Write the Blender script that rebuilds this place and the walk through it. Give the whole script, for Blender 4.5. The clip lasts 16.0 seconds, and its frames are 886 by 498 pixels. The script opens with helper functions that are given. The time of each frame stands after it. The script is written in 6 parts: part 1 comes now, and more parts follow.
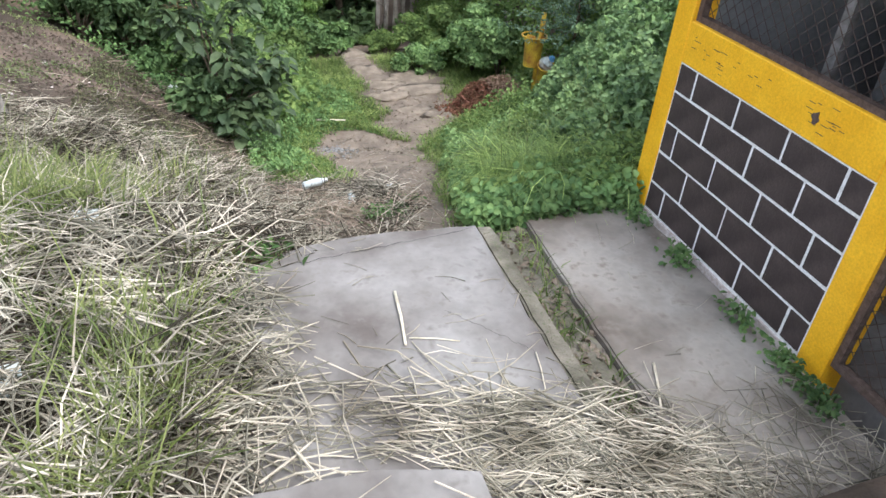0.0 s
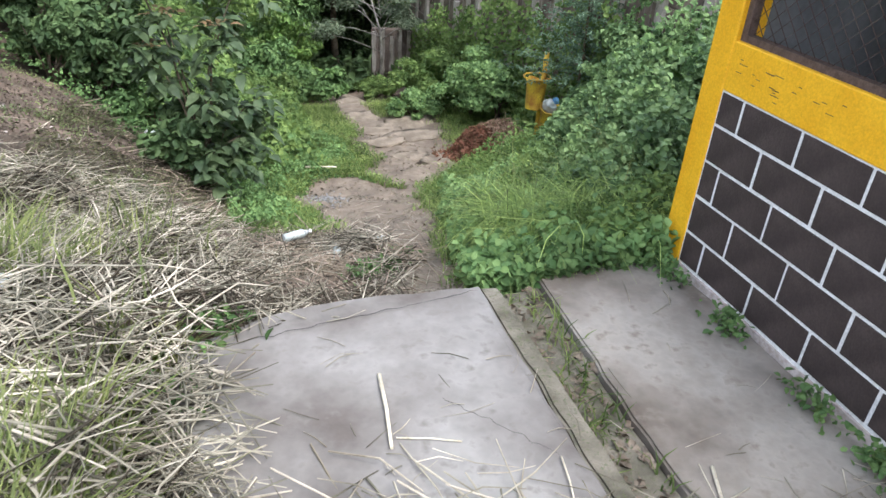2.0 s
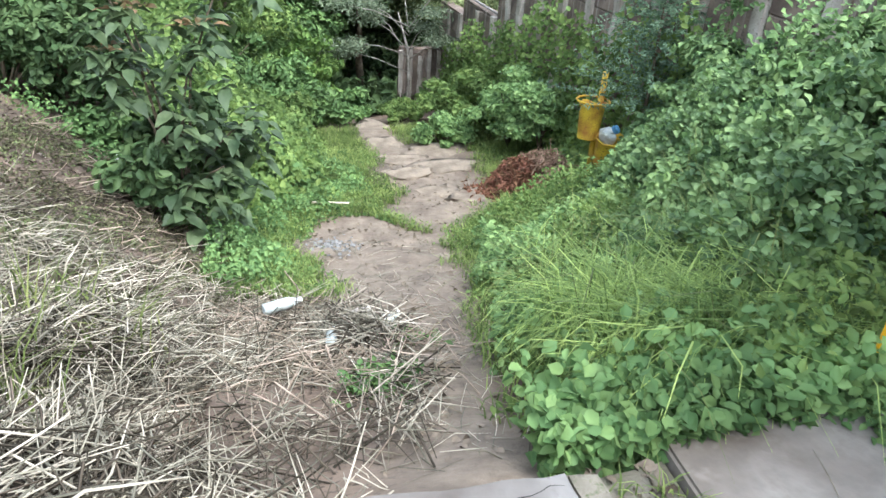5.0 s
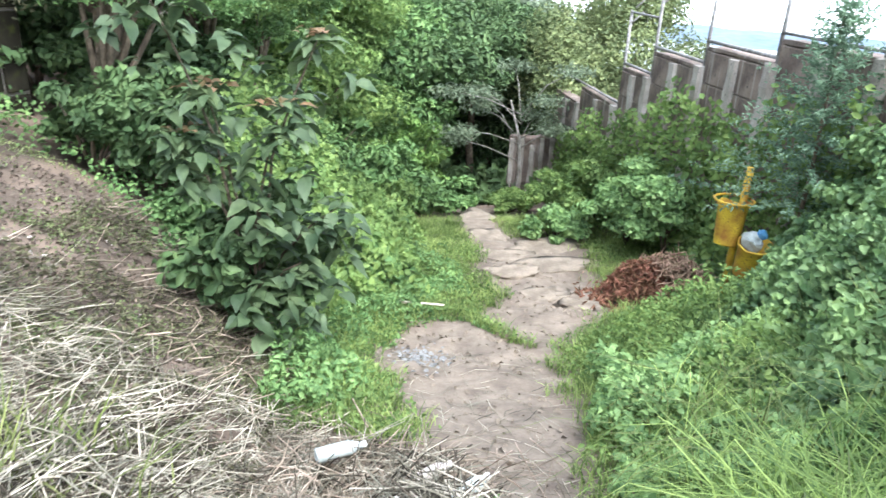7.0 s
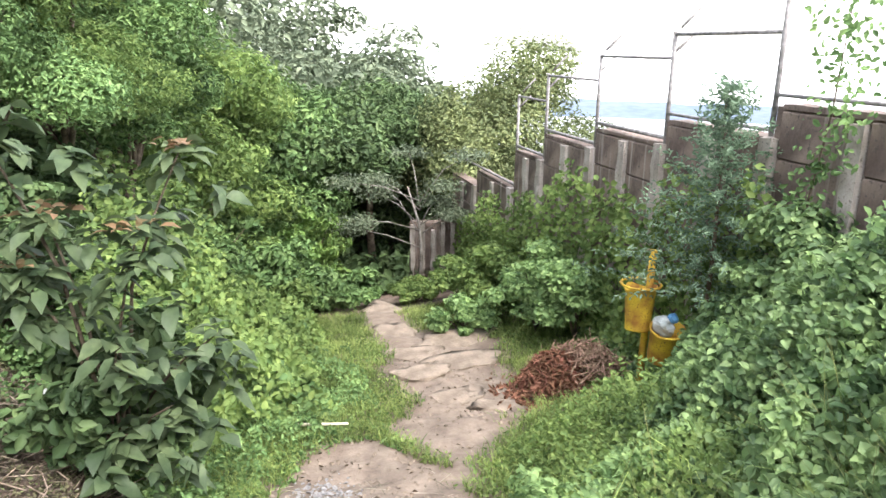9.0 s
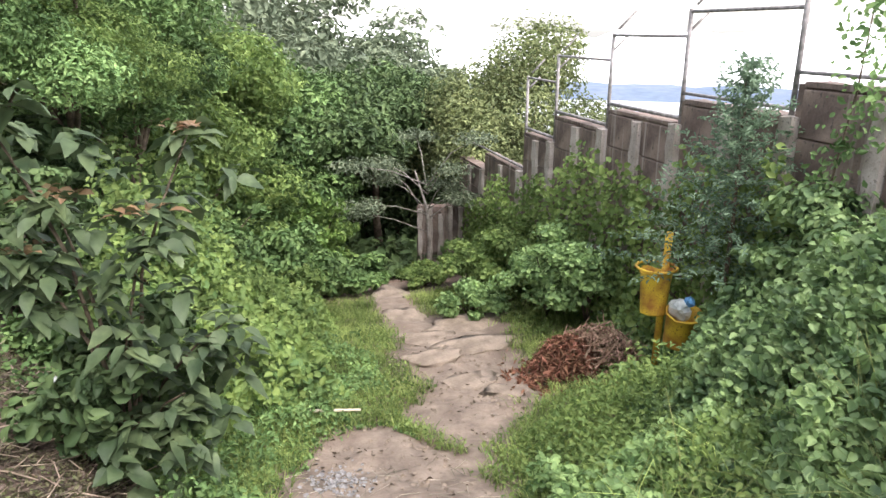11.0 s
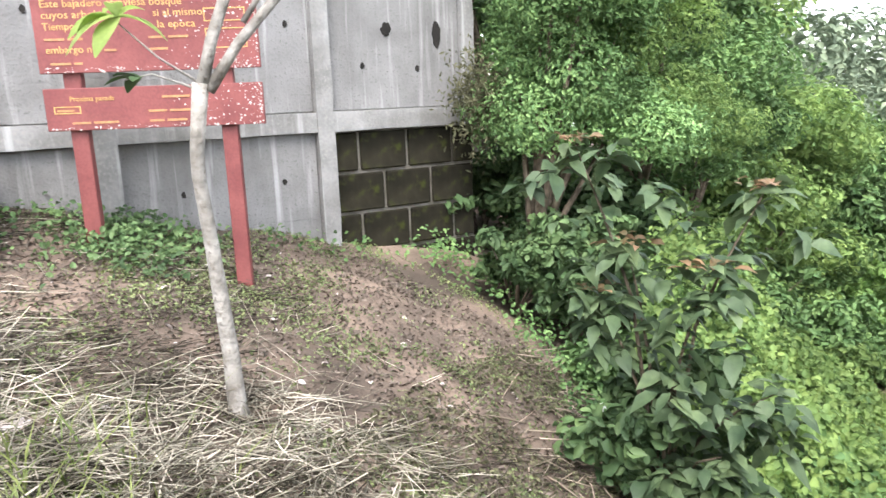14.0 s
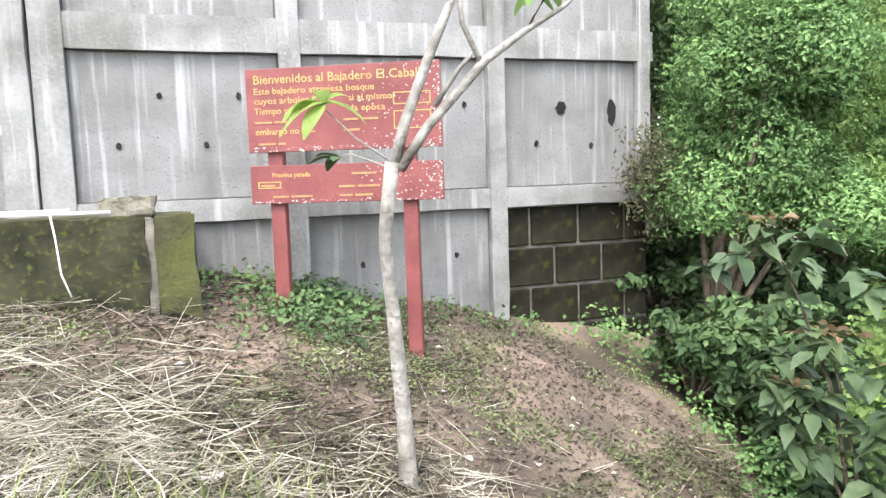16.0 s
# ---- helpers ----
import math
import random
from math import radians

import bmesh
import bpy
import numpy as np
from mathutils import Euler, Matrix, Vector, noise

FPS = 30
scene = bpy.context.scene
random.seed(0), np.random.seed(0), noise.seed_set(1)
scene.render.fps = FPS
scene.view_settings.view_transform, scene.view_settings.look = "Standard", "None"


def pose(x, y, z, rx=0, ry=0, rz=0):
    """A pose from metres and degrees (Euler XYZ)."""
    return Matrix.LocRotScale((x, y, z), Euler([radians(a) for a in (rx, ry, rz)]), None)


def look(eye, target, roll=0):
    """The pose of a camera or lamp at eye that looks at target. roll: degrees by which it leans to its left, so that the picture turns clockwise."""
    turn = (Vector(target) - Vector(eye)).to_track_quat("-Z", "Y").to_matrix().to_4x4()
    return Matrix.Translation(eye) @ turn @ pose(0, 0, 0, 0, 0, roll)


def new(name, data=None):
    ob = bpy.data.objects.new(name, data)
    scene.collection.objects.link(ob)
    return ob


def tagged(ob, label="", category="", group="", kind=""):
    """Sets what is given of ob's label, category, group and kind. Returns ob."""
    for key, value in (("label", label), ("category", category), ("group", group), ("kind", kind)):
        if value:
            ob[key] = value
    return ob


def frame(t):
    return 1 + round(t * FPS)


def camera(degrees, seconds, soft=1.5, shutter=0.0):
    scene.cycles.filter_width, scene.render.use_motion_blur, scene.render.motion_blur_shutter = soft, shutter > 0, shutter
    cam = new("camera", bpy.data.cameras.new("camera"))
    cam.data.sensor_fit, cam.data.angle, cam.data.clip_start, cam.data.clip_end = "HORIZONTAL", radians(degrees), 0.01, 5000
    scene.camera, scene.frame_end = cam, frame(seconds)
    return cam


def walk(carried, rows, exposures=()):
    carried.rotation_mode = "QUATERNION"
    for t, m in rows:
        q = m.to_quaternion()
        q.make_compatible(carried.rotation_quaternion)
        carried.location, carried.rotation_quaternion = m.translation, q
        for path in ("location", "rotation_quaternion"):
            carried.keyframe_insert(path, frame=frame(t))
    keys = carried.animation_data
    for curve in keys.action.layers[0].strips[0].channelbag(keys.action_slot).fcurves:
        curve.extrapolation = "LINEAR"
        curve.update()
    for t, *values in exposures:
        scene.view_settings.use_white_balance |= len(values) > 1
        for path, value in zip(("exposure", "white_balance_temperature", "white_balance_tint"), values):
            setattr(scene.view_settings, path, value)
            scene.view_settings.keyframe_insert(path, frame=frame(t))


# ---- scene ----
cam = camera(63.9, 16.0, shutter=0.2)
METRES, EYE, TILT, LEAN, TURN = 4.75, 2.37, 0.0, 0.0, -19.9
ROWS = [
    (0.0, 0.0, 0.0, 0.0, 2.53, -34.33, -3.7),
    (0.5, 0.0037, 0.0113, -0.003, 3.18, -33.74, -3.36),
    (1.0, 0.0057, 0.0402, -0.0133, 4.34, -34.07, -4.43),
    (1.5, -0.0038, 0.0941, -0.0309, 1.1, -32.23, -3.12),
    (2.0, 0.0014, 0.1445, -0.0736, 2.26, -30.45, -3.32),
    (2.5, 0.0221, 0.1954, -0.086, 1.82, -32.85, -4.8),
    (3.0, 0.0106, 0.2487, -0.106, 0.88, -28.76, -2.94),
    (5.5, -0.0336, 0.5435, -0.2260, 8.08, -28.35, -4.64),
    (6.0, -0.0389, 0.5958, -0.2552, 16.57, -24.77, -3.37),
    (6.5, -0.0353, 0.6501, -0.249, 20.75, -23.42, -2.93),
    (7.0, -0.047, 0.6979, -0.2424, 13.55, -22.26, -2.7),
    (7.5, -0.0554, 0.735, -0.2367, 8.78, -21.96, -1.5),
    (8.0, -0.047, 0.7763, -0.2308, 8.52, -18.54, -2.83),
    (8.5, -0.0422, 0.8037, -0.2242, 8.83, -16.14, -2.14),
    (9.0, -0.049, 0.8181, -0.2263, 5.17, -15.77, -0.84),
    (9.5, -0.0544, 0.8233, -0.2304, 3.89, -16.77, -0.37),
    (12.0, -0.0834, 0.8381, -0.2362, 10.74, -16.8, -0.47),
    (12.5, -0.0938, 0.8344, -0.2377, 22.2, -16.46, 0.43),
    (13.0, -0.0963, 0.8383, -0.2359, 34.93, -16.18, 0.75),
    (13.5, -0.1017, 0.8363, -0.2329, 42.0, -14.35, 1.79),
    (14.0, -0.1068, 0.8314, -0.2303, 46.95, -12.19, 2.06),
    (14.5, -0.1112, 0.8243, -0.228, 51.5, -10.37, 2.28),
    (15.0, -0.1128, 0.8194, -0.226, 55.52, -7.67, 2.27),
    (15.5, -0.1155, 0.8176, -0.2248, 58.56, -6.41, 2.28),
    (16.0, -0.1224, 0.8163, -0.2249, 59.82, -5.91, 1.86),
]
walk(cam, [(t, pose(0, 0, EYE, TILT, LEAN, TURN) @ pose(METRES * x, METRES * y, METRES * z, 90 + pitch, roll, yaw)) for t, x, y, z, yaw, pitch, roll in ROWS],
     exposures=[(0.0, 2.02, 6100, 8), (3.0, 2.18, 6100, 8), (5.5, 2.55, 5850, 4), (6.5, 2.62, 5800, 4), (7.5, 2.88, 6000, 7), (9.0, 2.65, 6550, 12), (9.7, 2.5, 6650, 13), (11.8, 2.15, 6650, 15), (12.5, 2.05, 6650, 15), (13.5, 2.52, 6450, 11), (14.5, 2.76, 6250, 9), (16.0, 2.74, 6300, 8)])

# ---- world and sun: bright overcast ----
world = bpy.data.worlds.new("sky")
scene.world = world
world.use_nodes = True
wn, wl = world.node_tree.nodes, world.node_tree.links
sky = wn.new("ShaderNodeTexSky")
sky.sky_type = "NISHITA"
sky.sun_disc = False
sky.sun_elevation, sky.sun_rotation = radians(58), radians(157)
sky.dust_density, sky.air_density = 2.0, 1.0
hsv = wn.new("ShaderNodeHueSaturation")
hsv.inputs["Saturation"].default_value = 0.4
wl.new(sky.outputs[0], hsv.inputs["Color"])
wl.new(hsv.outputs[0], wn["Background"].inputs[0])
wn["Background"].inputs[1].default_value = 0.15
sun = new("sun", bpy.data.lights.new("sun", "SUN"))
sun.data.energy, sun.data.angle, sun.data.color = 0.7, radians(30), (1.0, 0.96, 0.9)
sun.matrix_world = look((0, 0, 30), (-6, 14, 5))

# ---- materials ----
def mat(name, c1, c2, scale=8.0, rough=0.8, bump=0.3, fine=60.0, island=0.0, c3=None, metal=0.0, thin=0.0, spec=0.3):
    """Two colours mixed by noise at two scales; island: brightness spread piece by piece; thin: light let through."""
    m = bpy.data.materials.new(name)
    m.use_nodes = True
    n, l = m.node_tree.nodes, m.node_tree.links
    b = n["Principled BSDF"]
    b.inputs["Roughness"].default_value, b.inputs["Metallic"].default_value = rough, metal
    b.inputs["Specular IOR Level"].default_value = spec
    co = n.new("ShaderNodeTexCoord")
    big = n.new("ShaderNodeTexNoise")
    big.inputs["Scale"].default_value, big.inputs["Detail"].default_value = scale, 6
    small = n.new("ShaderNodeTexNoise")
    small.inputs["Scale"].default_value, small.inputs["Detail"].default_value = fine, 4
    l.new(co.outputs["Object"], big.inputs["Vector"])
    l.new(co.outputs["Object"], small.inputs["Vector"])
    ramp = n.new("ShaderNodeValToRGB")
    ramp.color_ramp.elements[0].position, ramp.color_ramp.elements[1].position = 0.36, 0.64
    ramp.color_ramp.elements[0].color, ramp.color_ramp.elements[1].color = (*c1, 1), (*c2, 1)
    l.new(big.outputs["Fac"], ramp.inputs[0])
    out = ramp.outputs[0]
    if c3:
        third = n.new("ShaderNodeMix")
        third.data_type = "RGBA"
        cut = n.new("ShaderNodeMapRange")
        cut.inputs["From Min"].default_value, cut.inputs["From Max"].default_value = 0.55, 0.72
        l.new(small.outputs["Fac"], cut.inputs["Value"])
        l.new(cut.outputs[0], third.inputs["Factor"])
        l.new(out, third.inputs["A"])
        third.inputs["B"].default_value = (*c3, 1)
        out = third.outputs["Result"]
    vary = n.new("ShaderNodeHueSaturation")
    grain = n.new("ShaderNodeMapRange")
    grain.inputs["To Min"].default_value, grain.inputs["To Max"].default_value = 0.72, 1.28
    l.new(small.outputs["Fac"], grain.inputs["Value"])
    value = grain.outputs[0]
    if island:
        geo = n.new("ShaderNodeNewGeometry")
        spread = n.new("ShaderNodeMapRange")
        spread.inputs["To Min"].default_value, spread.inputs["To Max"].default_value = 1 - island, 1 + island
        l.new(geo.outputs["Random Per Island"], spread.inputs["Value"])
        both = n.new("ShaderNodeMath")
        both.operation = "MULTIPLY"
        l.new(spread.outputs[0], both.inputs[0])
        l.new(value, both.inputs[1])
        value = both.outputs[0]
        hue = n.new("ShaderNodeMapRange")
        hue.inputs["To Min"].default_value, hue.inputs["To Max"].default_value = 0.515, 0.485
        l.new(geo.outputs["Random Per Island"], hue.inputs["Value"])
        l.new(hue.outputs[0], vary.inputs["Hue"])
    l.new(value, vary.inputs["Value"])
    l.new(out, vary.inputs["Color"])
    l.new(vary.outputs[0], b.inputs["Base Color"])
    if bump:
        bp = n.new("ShaderNodeBump")
        bp.inputs["Strength"].default_value, bp.inputs["Distance"].default_value = bump, 0.02
        l.new(small.outputs["Fac"], bp.inputs["Height"])
        l.new(bp.outputs[0], b.inputs["Normal"])
    if thin:
        tr = n.new("ShaderNodeBsdfTranslucent")
        l.new(vary.outputs[0], tr.inputs["Color"])
        mx = n.new("ShaderNodeMixShader")
        mx.inputs[0].default_value = thin
        l.new(b.outputs[0], mx.inputs[1])
        l.new(tr.outputs[0], mx.inputs[2])
        l.new(mx.outputs[0], n["Material Output"].inputs["Surface"])
    return m


M_CONCRETE = mat("concrete", (0.108, 0.092, 0.0827), (0.275, 0.26, 0.247), 1.4, 0.9, 0.3, 14, c3=(0.144, 0.13, 0.121))
M_CONCRETE2 = mat("dirty concrete", (0.133, 0.109, 0.0885), (0.34, 0.306, 0.271), 1.5, 0.92, 0.4, 16, c3=(0.2, 0.172, 0.148))
M_GUTTER = mat("old concrete", (0.0978, 0.0897, 0.0644), (0.218, 0.193, 0.155), 6, 0.95, 0.6, 50, c3=(0.09, 0.10, 0.05))
M_YELLOW = mat("yellow paint", (0.78, 0.40, 0.012), (0.86, 0.47, 0.02), 5, 0.55, 0.08, 90)
M_BROWN = mat("brown block paint", (0.045, 0.033, 0.030), (0.07, 0.052, 0.047), 6, 0.7, 0.2, 80)
M_MORTAR = mat("white mortar paint", (0.70, 0.69, 0.67), (0.82, 0.81, 0.80), 20, 0.8, 0.2, 80)
M_IRON = mat("rusty iron", (0.07, 0.045, 0.035), (0.12, 0.085, 0.07), 30, 0.75, 0.2, 120)
M_DARKIN = mat("booth inside", (0.16, 0.16, 0.165), (0.22, 0.22, 0.22), 3, 0.8, 0.1, 30)
M_WALLGREY = mat("weathered render", (0.149, 0.142, 0.136), (0.214, 0.206, 0.199), 1.6, 0.9, 0.4, 42, c3=(0.115, 0.11, 0.104))
M_BEAM = mat("pale concrete beam", (0.169, 0.163, 0.154), (0.257, 0.248, 0.238), 3, 0.9, 0.35, 40, c3=(0.231, 0.215, 0.198))
# mossy stone, its colour darkened further for tree shade at the wall end
M_MOSSDIM = mat("mossy stone", (0.01, 0.00905, 0.00651), (0.0261, 0.0226, 0.0151), 2.5, 0.95, 0.5, 9, c3=(0.0301, 0.0335, 0.00936), spec=0.08)
M_RETAIN = mat("dark weathered block", (0.1, 0.072, 0.06), (0.25, 0.19, 0.155), 2.2, 0.95, 0.4, 25, c3=(0.07, 0.06, 0.05))
M_PILLAR = mat("pale weathered pillar", (0.30, 0.26, 0.22), (0.46, 0.41, 0.36), 3, 0.95, 0.4, 40, c3=(0.15, 0.13, 0.11))
M_RED = mat("red sign paint", (0.132, 0.0357, 0.034), (0.187, 0.0561, 0.051), 4, 0.6, 0.1, 60)
M_LETTER = mat("yellow letter paint", (0.40, 0.235, 0.08), (0.52, 0.32, 0.115), 30, 0.6, 0.0, 90)
M_LETTERF = mat("faded letter paint", (0.30, 0.15, 0.07), (0.40, 0.21, 0.09), 30, 0.7, 0.0, 90)
M_CHIP = mat("bare chipped patch", (0.36, 0.30, 0.27), (0.52, 0.46, 0.43), 30, 0.9, 0.1, 90)
M_BARK_W = mat("pale bark", (0.144, 0.128, 0.109), (0.317, 0.292, 0.26), 9, 0.9, 0.7, 34, c3=(0.117, 0.099, 0.081))
M_BARK = mat("dark bark", (0.06, 0.045, 0.03), (0.15, 0.115, 0.08), 9, 0.95, 0.8, 40)
M_STEEL = mat("weathered fence pipe", (0.16, 0.15, 0.14), (0.30, 0.28, 0.27), 20, 0.6, 0.1, 90, metal=0.3)
M_STRAW = mat("dry straw", (0.145, 0.128, 0.095), (0.436, 0.394, 0.312), 3, 0.85, 0.0, 30, island=0.65, spec=0.12)
# old straw, its colour darkened to stand for shaded gaps in the heaps
M_STRAWDARK = mat("old darkened straw", (0.0357, 0.0297, 0.0214), (0.109, 0.0901, 0.0687), 3, 0.9, 0.0, 30, island=0.45, spec=0.1)
M_GRASS = mat("grass", (0.176, 0.254, 0.0757), (0.411, 0.525, 0.174), 1.3, 0.7, 0.0, 12, island=0.5, thin=0.5, spec=0.15)
M_GRASSS = mat("short grass", (0.11, 0.159, 0.0474), (0.272, 0.347, 0.115), 1.3, 0.7, 0.0, 12, island=0.5, thin=0.5, spec=0.15)
M_GRASSY = mat("yellowing grass", (0.111, 0.145, 0.0382), (0.216, 0.239, 0.0855), 3, 0.6, 0.0, 12, island=0.35, thin=0.35)
M_LEAF = mat("green leaves", (0.0542, 0.0961, 0.0321), (0.16, 0.263, 0.0902), 1.5, 0.6, 0.0, 10, island=0.28, thin=0.22, spec=0.2)
M_LEAFL = mat("light green leaves", (0.088, 0.138, 0.0407), (0.248, 0.353, 0.111), 1.5, 0.6, 0.0, 10, island=0.28, thin=0.45, spec=0.2)
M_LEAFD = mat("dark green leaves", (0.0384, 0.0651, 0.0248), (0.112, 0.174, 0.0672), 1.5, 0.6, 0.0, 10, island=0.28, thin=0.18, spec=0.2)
M_LEAFG = mat("grey green leaves", (0.0966, 0.123, 0.077), (0.198, 0.242, 0.154), 0.9, 0.65, 0.0, 10, island=0.25, thin=0.25, spec=0.2)
M_LEAFF = mat("blue green feathery leaves", (0.145, 0.221, 0.145), (0.221, 0.311, 0.2), 0.9, 0.6, 0.0, 10, island=0.35, thin=0.5, spec=0.2)
M_LEAFR = mat("reddish young leaves", (0.12, 0.095, 0.045), (0.23, 0.14, 0.075), 9, 0.5, 0.0, 10, island=0.35, thin=0.3)
M_DEAD = mat("dead red brown leaves", (0.14, 0.062, 0.036), (0.255, 0.125, 0.075), 6, 0.8, 0.0, 20, island=0.4)
M_LITTER = mat("dry leaf litter", (0.091, 0.07, 0.056), (0.154, 0.126, 0.101), 6, 0.9, 0.0, 20, island=0.3, spec=0.1)
M_LITTERG = mat("dry olive leaves", (0.085, 0.085, 0.045), (0.15, 0.145, 0.08), 6, 0.8, 0.0, 20, island=0.4, thin=0.3)
M_TWIG = mat("faded brown twigs", (0.15, 0.118, 0.088), (0.34, 0.275, 0.21), 6, 0.9, 0.0, 20, island=0.45, spec=0.1)
M_TAN = mat("tan dead leaves", (0.17, 0.105, 0.07), (0.36, 0.25, 0.175), 6, 0.9, 0.0, 20, island=0.4, spec=0.1)
M_PLASTIC = mat("clear plastic", (0.413, 0.45, 0.435), (0.51, 0.54, 0.525), 12, 0.25, 0.1, 30, spec=0.6)
M_BLUE = mat("blue plastic", (0.08, 0.22, 0.42), (0.12, 0.30, 0.52), 12, 0.4, 0.0, 30)
M_WATER = mat("lake water", (0.27, 0.29, 0.30), (0.30, 0.32, 0.33), 0.01, 0.3, 0.0, 0.1)
# distance haze is put into the hills' blue colour
M_HAZE = mat("haze tinted hills", (0.13, 0.165, 0.22), (0.16, 0.19, 0.24), 0.01, 1.0, 0.0, 0.05, spec=0.0)
M_MORTARG = mat("grey mortar", (0.31, 0.30, 0.285), (0.42, 0.41, 0.39), 6, 0.95, 0.4, 60)
M_MORTARD = mat("dark mortar", (0.10, 0.088, 0.07), (0.20, 0.18, 0.155), 5, 0.95, 0.4, 60, c3=(0.06, 0.06, 0.03), spec=0.1)
# near-black that puts the shade inside holes and cracks into colour
M_HOLEDARK = mat("dark hole", (0.008, 0.007, 0.006), (0.022, 0.019, 0.016), 8, 0.95, 0.2, 60)
M_MOSSG = mat("green moss", (0.0364, 0.0346, 0.0182), (0.0865, 0.091, 0.0237), 2.2, 0.95, 0.6, 40, c3=(0.0585, 0.052, 0.0325))
M_MOSSL = mat("damp mossy stone", (0.022, 0.022, 0.014), (0.06, 0.056, 0.032), 3, 0.95, 0.6, 22, c3=(0.075, 0.08, 0.022), spec=0.1)
M_MOSSP = mat("mossy pale stone", (0.12, 0.13, 0.05), (0.26, 0.25, 0.11), 5, 0.95, 0.5, 40, c3=(0.22, 0.18, 0.13))
M_LEAFO = mat("olive leaves", (0.105, 0.133, 0.0525), (0.22, 0.26, 0.11), 0.9, 0.6, 0.0, 10, island=0.25, thin=0.25)
M_LEAFY = mat("yellow green leaves", (0.117, 0.205, 0.048), (0.18, 0.28, 0.078), 0.8, 0.5, 0.0, 10, island=0.3, thin=0.35)
M_LEAFS = mat("dull broad leaves", (0.0372, 0.0629, 0.0287), (0.0973, 0.136, 0.0619), 5, 0.55, 0.15, 30, island=0.35, thin=0.25)
M_LEAFM = mat("mid green leaves", (0.0905, 0.155, 0.0532), (0.214, 0.341, 0.125), 1.5, 0.6, 0.0, 10, island=0.28, thin=0.3, spec=0.2)
M_LEAFC = mat("broad creeper leaves", (0.065, 0.12, 0.0481), (0.238, 0.348, 0.14), 3, 0.5, 0.1, 30, island=0.35, thin=0.3, spec=0.3)
M_LEAFV = mat("fresh leaves", (0.151, 0.251, 0.0923), (0.302, 0.44, 0.179), 3, 0.55, 0.1, 30, island=0.4, thin=0.45, spec=0.25)
M_LEAFT = mat("bright young leaves", (0.22, 0.30, 0.075), (0.31, 0.39, 0.12), 8, 0.5, 0.0, 30, thin=0.55)
M_PALE = mat("bleached wood", (0.55, 0.48, 0.36), (0.68, 0.61, 0.49), 20, 0.8, 0.2, 80)
M_GREYASH = mat("grey ash", (0.17, 0.165, 0.16), (0.27, 0.265, 0.26), 20, 0.95, 0.5, 80)
M_STONE = mat("pale path stone", (0.142, 0.112, 0.0855), (0.248, 0.2, 0.155), 5, 0.9, 0.5, 40)
M_YELLOWF = mat("faded yellow plastic", (0.34, 0.15, 0.03), (0.72, 0.50, 0.05), 6, 0.6, 0.1, 60, c3=(0.20, 0.09, 0.03))
M_PVC = mat("white pipe", (0.66, 0.65, 0.62), (0.78, 0.77, 0.75), 12, 0.4, 0.0, 60)


def streaks(m, colour, amount, dark):
    """Run-off streaks down a wall: noise drawn out along z."""
    n, l = m.node_tree.nodes, m.node_tree.links
    b = n["Principled BSDF"]
    geo = n.new("ShaderNodeNewGeometry")
    prev = b.inputs["Base Color"].links[0].from_socket
    for scale, col, lo, hi, k in (((13, 13, 0.7), colour, 0.56, 0.70, amount), ((4, 4, 0.5), dark, 0.54, 0.74, 0.6), ((1.3, 1.3, 2.2), dark, 0.50, 0.75, 0.55)):
        mp = n.new("ShaderNodeMapping")
        mp.inputs["Scale"].default_value = scale
        l.new(geo.outputs["Position"], mp.inputs["Vector"])
        nz = n.new("ShaderNodeTexNoise")
        nz.inputs["Scale"].default_value, nz.inputs["Detail"].default_value = 1.0, 5
        l.new(mp.outputs[0], nz.inputs["Vector"])
        cut = n.new("ShaderNodeMapRange")
        cut.inputs["From Min"].default_value, cut.inputs["From Max"].default_value = lo, hi
        cut.inputs["To Max"].default_value = k
        l.new(nz.outputs["Fac"], cut.inputs["Value"])
        mix = n.new("ShaderNodeMix")
        mix.data_type = "RGBA"
        l.new(cut.outputs[0], mix.inputs["Factor"])
        l.new(prev, mix.inputs["A"])
        mix.inputs["B"].default_value = (*col, 1)
        prev = mix.outputs["Result"]
    l.new(prev, b.inputs["Base Color"])


streaks(M_WALLGREY, (0.41, 0.40, 0.39), 0.6, (0.10, 0.095, 0.088))
streaks(M_BEAM, (0.43, 0.42, 0.405), 0.6, (0.10, 0.092, 0.08))
streaks(M_RETAIN, (0.36, 0.31, 0.27), 0.7, (0.06, 0.05, 0.042))
streaks(M_PILLAR, (0.50, 0.46, 0.41), 0.6, (0.13, 0.11, 0.09))


# ---- mesh helpers ----
def part(name, bm, material, parent=None, label=""):
    me = bpy.data.meshes.new(name)
    bm.to_mesh(me)
    bm.free()
    me.materials.append(material)
    ob = new(name, me)
    ob.parent = parent
    if label:
        ob["label"] = label
    return ob


def raw(name, verts, faces, material, parent=None, label="", smooth=False):
    """A mesh from numpy vertices and a face array of one size."""
    me = bpy.data.meshes.new(name)
    v, f = np.asarray(verts, np.float32), np.asarray(faces, np.int32)
    me.vertices.add(len(v))
    me.vertices.foreach_set("co", v.ravel())
    me.loops.add(f.size)
    me.loops.foreach_set("vertex_index", f.ravel())
    me.polygons.add(len(f))
    me.polygons.foreach_set("loop_start", np.arange(len(f), dtype=np.int32) * f.shape[1])
    if smooth:
        me.polygons.foreach_set("use_smooth", np.ones(len(f), bool))
    me.update(calc_edges=True)
    me.materials.append(material)
    ob = new(name, me)
    ob.parent = parent
    if label:
        ob["label"] = label
    return ob


